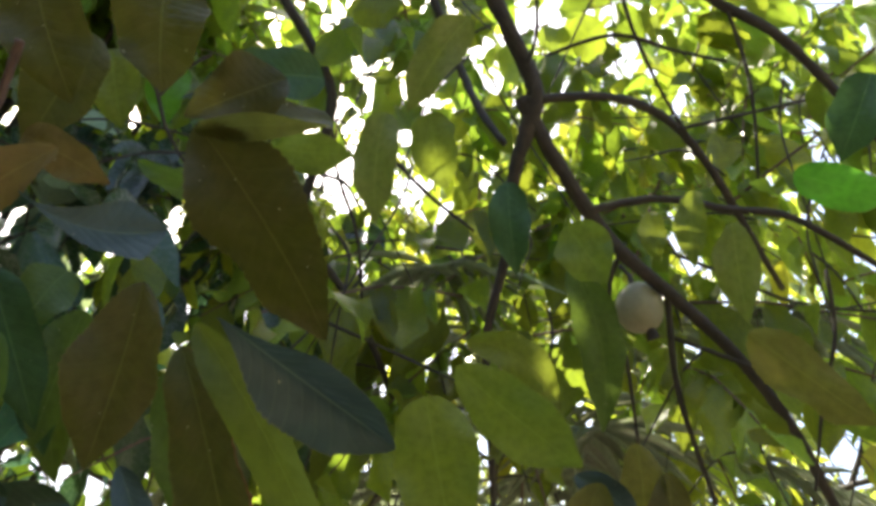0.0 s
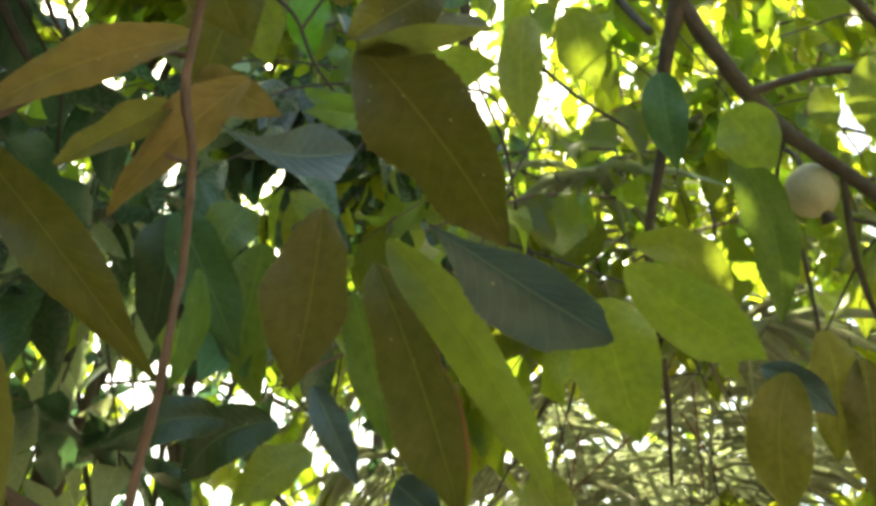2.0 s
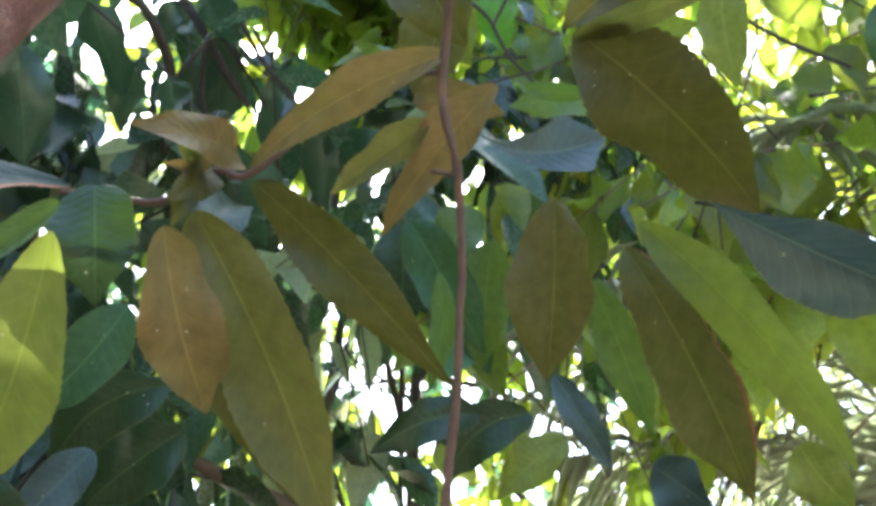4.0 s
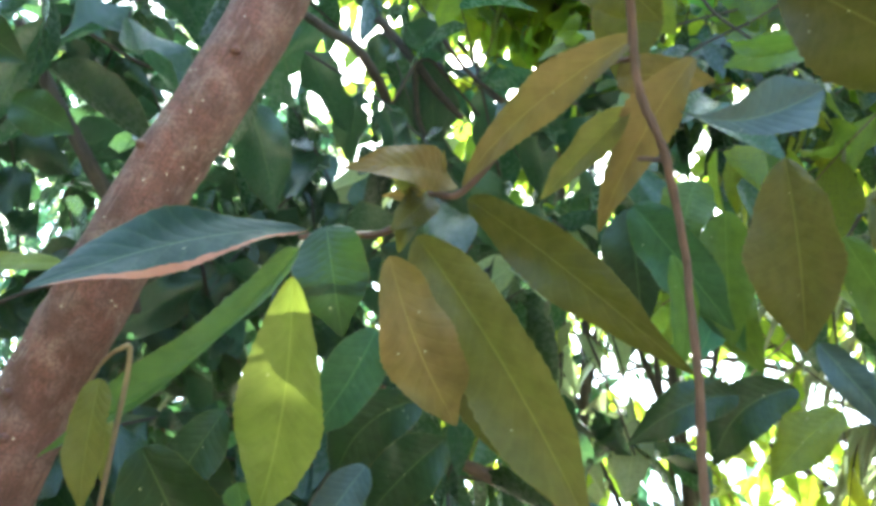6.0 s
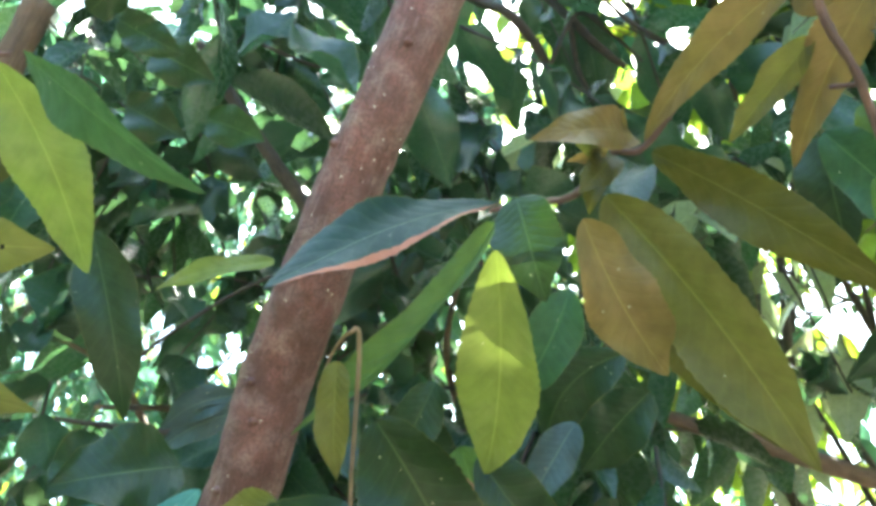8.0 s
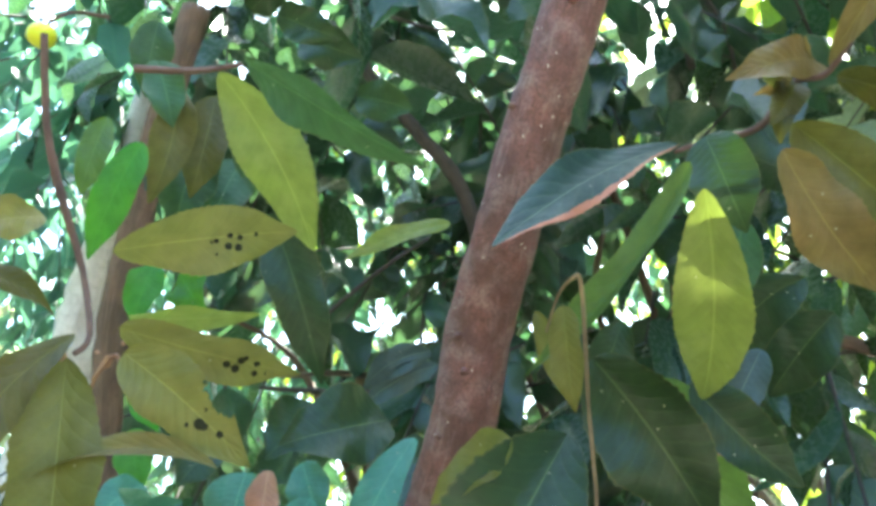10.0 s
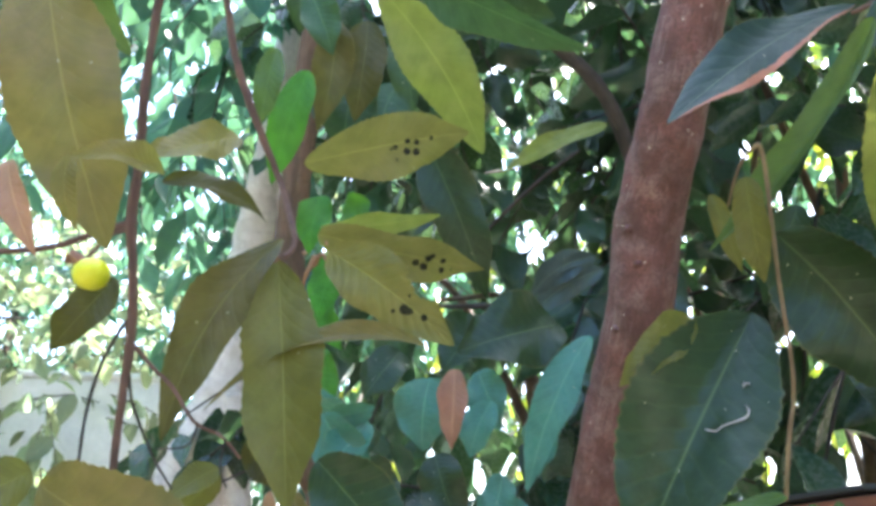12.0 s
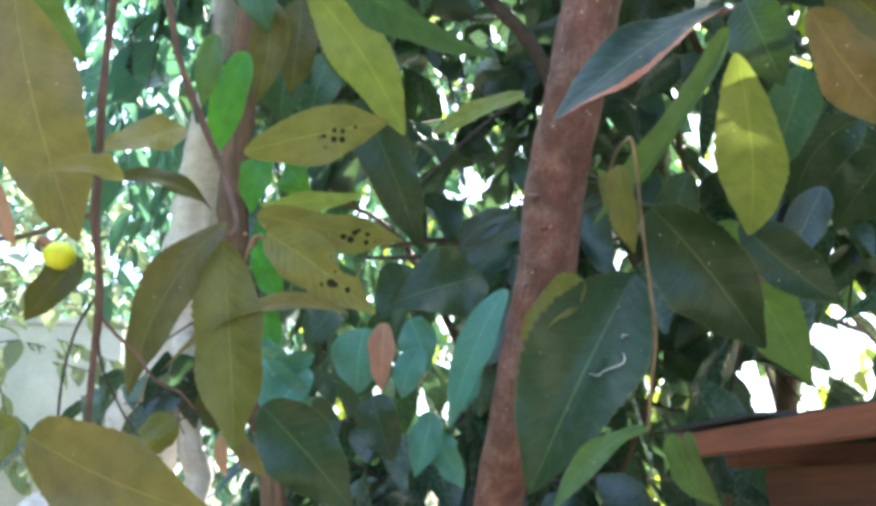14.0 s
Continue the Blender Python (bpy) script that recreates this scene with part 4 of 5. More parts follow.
tube("stem", pale_tree, "palebark", [(-3.192, -0.131, 2.234), (-3.247, -0.108, 2.037), (-3.304, -0.097, 1.841), (-3.365, -0.086, 1.634), (-3.200, -0.538, 0.900), (-3.200, -0.700, -0.050)], [0.0410, 0.0451, 0.0451, 0.0471, 0.0600, 0.0800])
tube("trunk", slim_tree, "brownbark", [(-1.289, 0.058, 2.632), (-1.344, 0.035, 2.472), (-1.382, 0.025, 2.358), (-1.425, 0.017, 2.226), (-1.467, 0.015, 2.093), (-1.510, 0.028, 1.941), (-1.551, 0.052, 1.788), (-1.580, 0.099, 1.654), (-1.640, 0.127, 0.900), (-1.660, 0.100, -0.050)], [0.0228, 0.0238, 0.0248, 0.0258, 0.0258, 0.0228, 0.0208, 0.0208, 0.0300, 0.0350])
tube("limb", dense_tree, "darkbark", [(-1.521, 1.215, 3.572), (-1.503, 1.275, 3.496), (-1.470, 1.340, 3.419), (-1.435, 1.398, 3.355), (-1.402, 1.463, 3.279)], [0.0152, 0.0152, 0.0152, 0.0137, 0.0106])
tube("twig", dense_tree, "darkbark", [(-1.470, 1.340, 3.419), (-1.519, 1.392, 3.317), (-1.531, 1.450, 3.227), (-1.572, 1.505, 3.125)], [0.0106, 0.0091, 0.0076, 0.0061])
tube("twig", dense_tree, "darkbark", [(-1.322, 1.254, 3.441), (-1.295, 1.348, 3.319), (-1.237, 1.442, 3.215)], [0.0087, 0.0080, 0.0065])
tube("twig", dense_tree, "darkbark", [(-0.657, 1.099, 2.923), (-0.604, 1.107, 2.941), (-0.552, 1.151, 2.905), (-0.537, 1.199, 2.843), (-0.499, 1.250, 2.790)], [0.0048, 0.0048, 0.0048, 0.0042, 0.0032])
tube("twig", dense_tree, "darkbark", [(-0.547, 1.165, 2.888), (-0.505, 1.144, 2.941), (-0.457, 1.137, 2.976)], [0.0042, 0.0037, 0.0032])
# -- end stems --
# -- hero leaves --
leaf(sapling, (-0.585, 0.436, 2.027), (-0.548, 0.240, 1.875), 0.043, (0.904, -0.142, 0.403), 0.03, 0.12, "bluegreen_edge", 0.6, swing=0.029)
leaf(sapling, (-0.510, 0.380, 1.952), (-0.600, 0.287, 1.813), 0.024, (0.626, -0.772, 0.111), -0.05, 0.5, "green", swing=-0.046)
leaf(sapling, (-0.470, 0.353, 1.904), (-0.597, 0.433, 1.810), 0.051, (0.269, -0.523, -0.809), 0.04, 0.12, "lime", 0.52, swing=-0.047)
leaf(sapling, (-0.526, 0.411, 1.992), (-0.523, 0.432, 1.913), 0.049, (0.588, -0.787, -0.188), 0.1, 0.1, "darkgreen")
leaf(sapling, (-0.459, 0.413, 1.941), (-0.480, 0.500, 1.860), 0.047, (0.798, -0.299, -0.524), 0.05, 0.15, "rust", 0.48, swing=0.053)
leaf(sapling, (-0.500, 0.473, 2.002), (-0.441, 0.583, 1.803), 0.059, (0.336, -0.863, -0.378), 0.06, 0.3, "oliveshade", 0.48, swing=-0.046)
leaf(sapling, (-0.514, 0.528, 1.964), (-0.485, 0.610, 1.834), 0.052, (0.283, -0.837, -0.468), 0.06, 0.1, "olivedeepshade")
leaf(sapling, (-0.467, 0.491, 2.029), (-0.346, 0.563, 1.878), 0.040, (0.012, -0.909, -0.418), 0.07, 0.12, "olivedeepshade", 0.46, swing=-0.043)
leaf(sapling, (-0.300, 0.460, 2.053), (-0.468, 0.483, 2.036), 0.032, (-0.085, -0.904, -0.419), 0.05, 0.12, "rust", swing=0.032)
leaf(sapling, (-0.334, 0.501, 2.043), (-0.402, 0.492, 1.998), 0.024, (0.329, -0.888, -0.321), 0.03, 0.2, "olive")
leaf(sapling, (-0.287, 0.506, 2.061), (-0.384, 0.529, 1.982), 0.035, (0.074, -0.933, -0.352), 0.03, 0.12, "rust")
leaf(sapling, (-0.470, 0.477, 2.040), (-0.438, 0.358, 1.969), 0.031, (0.974, 0.209, 0.085), 0.06, 0.1, "rust")
leaf(sapling, (-0.490, 0.474, 2.035), (-0.485, 0.435, 1.983), 0.024, (0.965, -0.156, 0.210), 0.06, 0.1, "olivedeepshade")
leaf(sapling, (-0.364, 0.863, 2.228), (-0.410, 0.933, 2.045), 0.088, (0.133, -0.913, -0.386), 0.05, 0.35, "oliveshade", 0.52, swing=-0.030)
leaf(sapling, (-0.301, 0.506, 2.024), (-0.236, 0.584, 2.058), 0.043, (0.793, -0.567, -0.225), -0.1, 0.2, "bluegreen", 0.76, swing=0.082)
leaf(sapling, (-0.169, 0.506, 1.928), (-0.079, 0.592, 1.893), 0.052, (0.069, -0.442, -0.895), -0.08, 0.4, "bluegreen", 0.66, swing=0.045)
leaf(sapling, (-0.277, 0.690, 2.285), (-0.156, 0.823, 2.121), 0.103, (-0.225, -0.665, -0.712), 0.14, 0.12, "olivedeepshade", 0.5, swing=-0.090)
leaf(sapling, (-0.278, 0.692, 2.278), (-0.138, 0.638, 2.220), 0.027, (-0.439, -0.185, -0.879), 0.05, 0.12, "olive", swing=-0.043)
leaf(sapling, (-0.241, 0.688, 2.051), (-0.131, 0.782, 1.862), 0.045, (-0.221, -0.818, -0.532), 0.08, 0.16, "fresh", 0.48, swing=-0.075)
leaf(sapling, (-0.263, 0.727, 2.056), (-0.211, 0.829, 1.862), 0.064, (-0.174, -0.852, -0.494), 0.08, 0.2, "rustdark", 0.52, swing=-0.057)
leaf(sapling, (-0.357, 0.965, 2.176), (-0.330, 1.062, 2.013), 0.053, (0.053, -0.861, -0.506), 0.05, 0.1, "green")
leaf(sapling, (-0.013, 1.442, 2.464), (0.204, 1.529, 2.301), 0.122, (-0.157, -0.765, -0.624), 0.05, 0.1, "fresh", 0.5, swing=0.006)
leaf(sapling, (-0.067, 1.287, 2.318), (-0.032, 1.400, 2.126), 0.134, (-0.183, -0.832, -0.524), 0.05, 0.1, "fresh")
leaf(sapling, (-0.213, 0.435, 2.133), (-0.212, 0.466, 2.063), 0.056, (0.099, -0.908, -0.406), 0.05, 0.1, "olivedeepshade")
leaf(sapling, (-0.191, 0.670, 2.325), (-0.282, 0.670, 2.272), 0.069, (0.204, -0.919, -0.338), 0.05, 0.1, "olivedeepshade")
leaf(sapling, (-0.163, 0.720, 2.385), (-0.264, 0.685, 2.350), 0.063, (0.403, -0.866, -0.296), 0.05, 0.1, "midgreen")
leaf(sapling, (0.394, 1.146, 2.326), (0.524, 1.142, 2.171), 0.083, (-0.713, -0.384, -0.586), 0.05, 0.1, "olive")
leaf(sapling, (-0.155, 0.750, 2.350), (-0.243, 0.687, 2.270), 0.040, (0.527, -0.846, 0.086), 0.05, 0.1, "olivedeepshade")
leaf(sapling, (-0.503, -0.132, 1.916), (-0.525, -0.085, 1.760), 0.057, (0.989, -0.023, -0.144), 0.05, 0.1, "gold", 0.5, swing=0.020)
leaf(sapling, (-0.587, -0.176, 2.015), (-0.584, -0.102, 1.914), 0.041, (0.861, -0.420, -0.287), 0.05, 0.1, "green")
leaf(sapling, (-0.634, -0.209, 2.022), (-0.608, -0.157, 1.875), 0.034, (0.985, -0.107, 0.135), 0.05, 0.1, "green")
leaf(sapling, (-0.540, -0.144, 1.813), (-0.532, -0.121, 1.758), 0.016, (0.966, -0.256, 0.030), 0.1, 0.3, "tan")
leaf(sapling, (-0.504, -0.059, 1.794), (-0.481, -0.100, 1.789), 0.015, (0.872, 0.457, 0.179), 0.16, 0.3, "gold", swing=0.041)
leaf(sapling, (-0.660, -0.034, 1.903), (-0.621, -0.094, 1.862), 0.030, (0.873, 0.339, 0.350), 0.05, 0.1, "gold")
leaf(sapling, (-0.571, -0.070, 1.822), (-0.596, -0.008, 1.811), 0.017, (0.877, 0.403, 0.263), 0.06, 0.2, "olivedeepshade", swing=-0.102)
leaf(sapling, (-0.620, 0.001, 1.810), (-0.611, -0.060, 1.678), 0.034, (0.995, -0.044, 0.092), 0.05, 0.2, "oliveshade", 0.5, swing=0.071)
leaf(sapling, (-0.625, -0.001, 1.797), (-0.610, 0.012, 1.639), 0.050, (0.976, -0.203, 0.077), 0.04, 0.16, "olive", 0.52, swing=-0.016)
leaf(sapling, (-0.566, 0.085, 1.728), (-0.622, -0.040, 1.698), 0.015, (0.758, -0.454, 0.468), 0.02, 0.25, "gold", swing=0.213)
leaf(sapling, (-0.651, 0.013, 1.881), (-0.650, 0.134, 1.918), 0.045, (0.776, 0.178, -0.604), 0.03, 0.1, "spotted", 0.5, swing=-0.023)
leaf(sapling, (-0.662, 0.065, 2.050), (-0.723, 0.163, 1.938), 0.052, (0.683, -0.323, -0.655), 0.03, 0.1, "lime", 0.5, swing=-0.066)
leaf(sapling, (-0.636, 0.083, 2.044), (-0.552, 0.196, 1.928), 0.039, (0.069, -0.738, -0.671), 0.05, 0.2, "midgreen", swing=-0.048)
leaf(sapling, (-0.597, 0.030, 1.795), (-0.572, 0.103, 1.731), 0.039, (0.859, -0.472, -0.197), 0.03, 0.1, "spotted", 0.43, bite=(0.66, -0.95, 0.12))
leaf(sapling, (-0.661, 0.025, 1.832), (-0.692, 0.153, 1.825), 0.036, (0.670, 0.122, -0.732), 0.05, 0.1, "spotted")
leaf(sapling, (-0.725, 0.030, 1.863), (-0.686, 0.119, 1.865), 0.023, (0.424, -0.168, -0.890), 0.04, 0.1, "lime")
leaf(sapling, (-0.587, -0.115, 1.652), (-0.539, 0.005, 1.597), 0.056, (0.906, -0.411, -0.100), 0.06, 0.1, "gold")
leaf(sapling, (-0.608, -0.125, 1.661), (-0.587, -0.181, 1.627), 0.033, (0.945, 0.183, 0.270), 0.05, 0.1, "olive")
leaf(sapling, (-0.892, 0.044, 1.705), (-0.857, 0.133, 1.597), 0.073, (0.900, -0.432, -0.060), 0.05, 0.1, "darkgreen")
leaf(sapling, (-0.651, -0.029, 1.669), (-0.642, -0.058, 1.647), 0.019, (0.900, -0.055, 0.433), 0.05, 0.1, "olive")
leaf(sapling, (-0.847, 0.016, 2.085), (-0.871, -0.013, 1.965), 0.038, (0.980, -0.098, -0.172), 0.05, 0.1, "vivid")
leaf(sapling, (-0.682, 0.367, 1.797), (-0.697, 0.255, 1.606), 0.099, (0.859, -0.469, 0.207), 0.05, 0.3, "darkgreen", 0.5, swing=-0.002)
leaf(sapling, (-0.624, 0.359, 1.841), (-0.609, 0.440, 1.713), 0.073, (0.628, -0.690, -0.361), 0.06, 0.25, "darkgreen", swing=-0.051)
leaf(sapling, (-0.550, 0.293, 1.846), (-0.569, 0.307, 1.780), 0.023, (0.608, -0.722, -0.329), 0.05, 0.15, "olive")
leaf(sapling, (-0.682, 0.314, 1.792), (-0.692, 0.255, 1.738), 0.033, (0.927, -0.323, 0.190), 0.05, 0.2, "olive")
leaf(sapling, (-0.718, 0.490, 1.867), (-0.717, 0.565, 1.698), 0.062, (0.588, -0.742, -0.321), 0.05, 0.12, "green", swing=-0.018)
leaf(sapling, (-0.608, 0.325, 1.652), (-0.583, 0.229, 1.591), 0.020, (0.727, -0.219, 0.651), 0.06, 0.2, "green", swing=0.057)
leaf(sapling, (-0.625, 0.353, 1.648), (-0.616, 0.385, 1.590), 0.023, (0.528, -0.777, -0.342), 0.05, 0.2, "green", swing=0.086)
leaf(sapling, (-0.639, 0.437, 1.818), (-0.625, 0.475, 1.773), 0.015, (0.527, -0.722, -0.448), 0.05, 0.2, "tan")
leaf(shrub, (-1.043, 0.177, 1.819), (-1.040, 0.167, 1.736), 0.066, (0.950, -0.305, 0.067), 0.08, 0.12, "teal")
leaf(shrub, (-1.072, 0.110, 1.772), (-1.056, 0.050, 1.693), 0.045, (0.936, -0.164, 0.312), 0.08, 0.12, "teal")
leaf(shrub, (-1.126, 0.053, 1.803), (-1.069, 0.113, 1.777), 0.037, (0.437, -0.674, -0.596), 0.06, 0.1, "teal")
leaf(shrub, (-0.872, 0.169, 1.789), (-0.876, 0.165, 1.715), 0.027, (0.939, -0.343, -0.031), 0.1, 0.35, "tan")
leaf(shrub, (-1.085, 0.260, 1.803), (-1.092, 0.233, 1.736), 0.042, (0.878, -0.466, 0.108), 0.08, 0.12, "teal")
leaf(shrub, (-0.948, 0.336, 1.850), (-0.973, 0.265, 1.685), 0.044, (0.793, -0.594, 0.133), 0.1, 0.12, "teal")
leaf(shrub, (-1.088, 0.351, 1.904), (-1.075, 0.216, 1.860), 0.098, (0.964, 0.002, 0.266), 0.08, 0.12, "darkgreen")
leaf(shrub, (-1.309, 0.218, 2.277), (-1.345, 0.326, 2.017), 0.086, (0.895, -0.354, -0.270), 0.05, 0.1, "darkgreen")
leaf(shrub, (-0.970, 0.388, 2.129), (-1.058, 0.274, 2.098), 0.031, (0.761, -0.632, 0.146), 0.06, 0.1, "lime")
leaf(shrub, (-1.110, 0.277, 1.720), (-1.090, 0.247, 1.635), 0.043, (0.907, -0.280, 0.314), 0.08, 0.1, "teal")
leaf(shrub, (-1.117, 0.285, 1.692), (-1.083, 0.308, 1.620), 0.040, (0.775, -0.607, 0.176), 0.08, 0.1, "teal")
leaf(shrub, (-1.219, 0.081, 1.829), (-1.193, 0.027, 1.777), 0.050, (0.918, 0.070, 0.390), 0.08, 0.1, "teal")
leaf(shrub, (-1.280, 0.178, 1.910), (-1.262, 0.124, 1.837), 0.063, (0.933, -0.131, 0.334), 0.08, 0.1, "darkgreen")
leaf(shrub, (-1.220, 0.277, 1.871), (-1.191, 0.300, 1.784), 0.055, (0.807, -0.579, 0.119), 0.08, 0.1, "teal")
leaf(shrub, (-1.120, 0.347, 1.810), (-1.102, 0.320, 1.718), 0.046, (0.855, -0.429, 0.292), 0.08, 0.1, "teal")
leaf(shrub, (-1.287, 0.127, 1.758), (-1.256, 0.163, 1.668), 0.071, (0.876, -0.470, 0.108), 0.08, 0.1, "darkgreen")
leaf(shrub, (-1.217, 0.215, 1.756), (-1.190, 0.239, 1.662), 0.064, (0.858, -0.500, 0.120), 0.08, 0.1, "darkgreen")
leaf(shrub, (-1.280, 0.055, 2.147), (-1.263, 0.039, 2.045), 0.050, (0.962, -0.197, 0.190), 0.08, 0.1, "vivid")
leaf(shrub, (-1.276, 0.091, 2.137), (-1.238, 0.131, 2.067), 0.058, (0.642, -0.762, -0.090), 0.08, 0.1, "vivid")
leaf(shrub, (-1.302, 0.084, 2.061), (-1.289, 0.058, 1.955), 0.054, (0.966, -0.197, 0.169), 0.08, 0.1, "vivid")
leaf(shrub, (-1.327, 0.059, 2.003), (-1.296, 0.093, 1.913), 0.047, (0.828, -0.556, 0.072), 0.08, 0.1, "vivid")
leaf(shrub, (-1.351, 0.062, 1.926), (-1.324, 0.087, 1.832), 0.051, (0.862, -0.495, 0.114), 0.08, 0.1, "vivid")
leaf(shrub, (-0.992, 0.085, 2.189), (-0.984, 0.064, 2.063), 0.066, (0.970, -0.222, 0.099), 0.06, 0.1, "midgreen")
leaf(shrub, (-1.033, 0.134, 2.200), (-1.026, 0.103, 2.078), 0.062, (0.971, -0.210, 0.110), 0.06, 0.1, "midgreen")
leaf(shrub, (-0.924, 0.040, 2.098), (-0.933, 0.025, 2.080), 0.020, (0.928, -0.135, -0.347), 0.06, 0.1, "bluegreen")
leaf(shrub, (-1.336, 0.317, 1.983), (-1.325, 0.246, 1.895), 0.087, (0.936, -0.213, 0.282), 0.06, 0.1, "darkgreen")
leaf(sapling, (-0.487, 0.465, 2.029), (-0.482, 0.435, 2.028), 0.012, (0.865, 0.174, -0.471), 0.1, 0.3, "rust")
leaf(sapling, (-0.492, 0.464, 2.024), (-0.488, 0.427, 2.008), 0.010, (0.983, 0.155, -0.100), 0.1, 0.3, "rust")
leaf(sapling, (-0.493, 0.467, 2.018), (-0.500, 0.456, 1.980), 0.017, (0.747, -0.663, 0.049), 0.1, 0.3, "olivedeepshade")
leaf(sapling, (-0.483, 0.467, 2.033), (-0.455, 0.454, 2.046), 0.012, (0.351, -0.155, -0.923), 0.1, 0.3, "rust")
leaf(sapling, (-0.486, 0.453, 2.023), (-0.474, 0.410, 2.026), 0.017, (0.791, 0.194, -0.581), 0.1, 0.2, "olive")
leaf(sapling, (-0.401, 0.559, 2.349), (-0.357, 0.616, 2.231), 0.074, (0.096, -0.911, -0.402), 0.05, 0.12, "olivedeepshade")
leaf(sapling, (-0.426, 0.719, 2.470), (-0.487, 0.766, 2.333), 0.078, (0.234, -0.882, -0.410), 0.05, 0.12, "olivedeepshade")
leaf(sapling, (-0.604, 0.962, 2.332), (-0.530, 1.044, 2.150), 0.076, (0.202, -0.921, -0.334), 0.05, 0.12, "midgreen")
leaf(sapling, (-0.528, 1.077, 2.347), (-0.582, 1.148, 2.181), 0.077, (0.165, -0.887, -0.432), 0.05, 0.12, "green")
leaf(sapling, (-0.486, 0.755, 2.347), (-0.374, 0.753, 2.268), 0.048, (-0.390, -0.747, -0.539), 0.05, 0.12, "rust")
leaf(sapling, (-0.535, 1.018, 2.370), (-0.571, 1.014, 2.264), 0.071, (0.412, -0.905, -0.105), 0.06, 0.12, "green")
leaf(sapling, (-0.629, 1.107, 2.098), (-0.518, 1.115, 2.055), 0.067, (-0.137, -0.845, -0.517), 0.06, 0.12, "darkgreen")
leaf(sapling, (-0.582, 1.177, 2.298), (-0.647, 1.168, 2.184), 0.070, (0.323, -0.940, -0.109), 0.06, 0.12, "teal")
leaf(sapling, (-0.457, 1.138, 2.055), (-0.540, 1.097, 1.976), 0.061, (0.338, -0.933, 0.123), 0.06, 0.12, "fresh")
leaf(sapling, (-0.383, 1.292, 2.057), (-0.312, 1.301, 1.990), 0.074, (-0.229, -0.903, -0.364), 0.06, 0.12, "bluegreen")
leaf(sapling, (-0.198, 1.451, 2.111), (-0.144, 1.477, 2.011), 0.085, (-0.293, -0.876, -0.382), 0.06, 0.12, "lime")
leaf(sapling, (-0.624, 1.093, 2.941), (-0.589, 1.152, 2.789), 0.092, (-0.043, -0.926, -0.374), 0.06, 0.1, "fresh")
leaf(sapling, (-0.551, 1.198, 3.031), (-0.553, 1.234, 2.885), 0.086, (0.041, -0.969, -0.244), 0.06, 0.1, "vivid")
leaf(sapling, (-0.351, 1.282, 2.868), (-0.198, 1.297, 2.863), 0.081, (0.015, -0.492, -0.870), 0.06, 0.1, "fresh")
leaf(sapling, (-0.381, 1.256, 2.697), (-0.519, 1.146, 2.661), 0.065, (0.643, -0.716, -0.272), 0.06, 0.1, "green")
# the three lime ones below: sun shining through is put into the brighter colour
leaf(sapling, (-0.137, 1.280, 2.964), (-0.160, 1.384, 2.757), 0.092, (-0.170, -0.888, -0.426), 0.06, 0.1, "lime")
leaf(sapling, (-0.048, 1.214, 2.885), (-0.020, 1.307, 2.770), 0.093, (-0.289, -0.710, -0.643), 0.06, 0.1, "fresh")
leaf(sapling, (0.031, 1.101, 3.023), (-0.090, 1.213, 2.887), 0.088, (-0.127, -0.818, -0.561), 0.06, 0.1, "lime")
leaf(sapling, (0.399, 1.449, 2.826), (0.406, 1.476, 2.713), 0.056, (-0.545, -0.808, -0.224), 0.06, 0.1, "fresh")
leaf(sapling, (0.493, 1.421, 2.859), (0.478, 1.484, 2.703), 0.066, (-0.526, -0.805, -0.274), 0.06, 0.1, "fresh")
leaf(sapling, (0.572, 1.465, 2.803), (0.582, 1.555, 2.613), 0.089, (-0.589, -0.718, -0.371), 0.06, 0.1, "lime")
leaf(sapling, (0.637, 1.293, 2.777), (0.826, 1.328, 2.730), 0.088, (-0.140, -0.425, -0.894), 0.06, 0.1, "vivid")
leaf(sapling, (0.737, 1.109, 2.842), (0.678, 1.209, 2.721), 0.098, (-0.579, -0.745, -0.330), 0.06, 0.1, "midgreen")
leaf(sapling, (-0.692, 0.003, 1.659), (-0.693, 0.007, 1.627), 0.010, (0.963, -0.266, -0.040), 0.1, 0.3, "tan")
leaf(sapling, (-0.673, -0.128, 1.662), (-0.673, -0.121, 1.628), 0.009, (0.997, -0.072, -0.020), 0.1, 0.3, "tan")
leaf(sapling, (-0.685, -0.016, 1.688), (-0.677, 0.020, 1.662), 0.026, (0.886, -0.385, -0.257), 0.08, 0.15, "olivedeepshade")
leaf(sapling, (-0.685, -0.051, 1.648), (-0.672, -0.028, 1.672), 0.019, (0.827, 0.106, -0.552), 0.08, 0.15, "olive")
leaf(sapling, (-0.664, -0.106, 1.792), (-0.667, -0.141, 1.742), 0.028, (0.997, 0.017, -0.076), 0.06, 0.15, "olivedeepshade")
leaf(sapling, (-1.071, 0.058, 1.779), (-1.070, 0.118, 1.691), 0.058, (0.918, -0.331, -0.217), 0.06, 0.2, "teal")
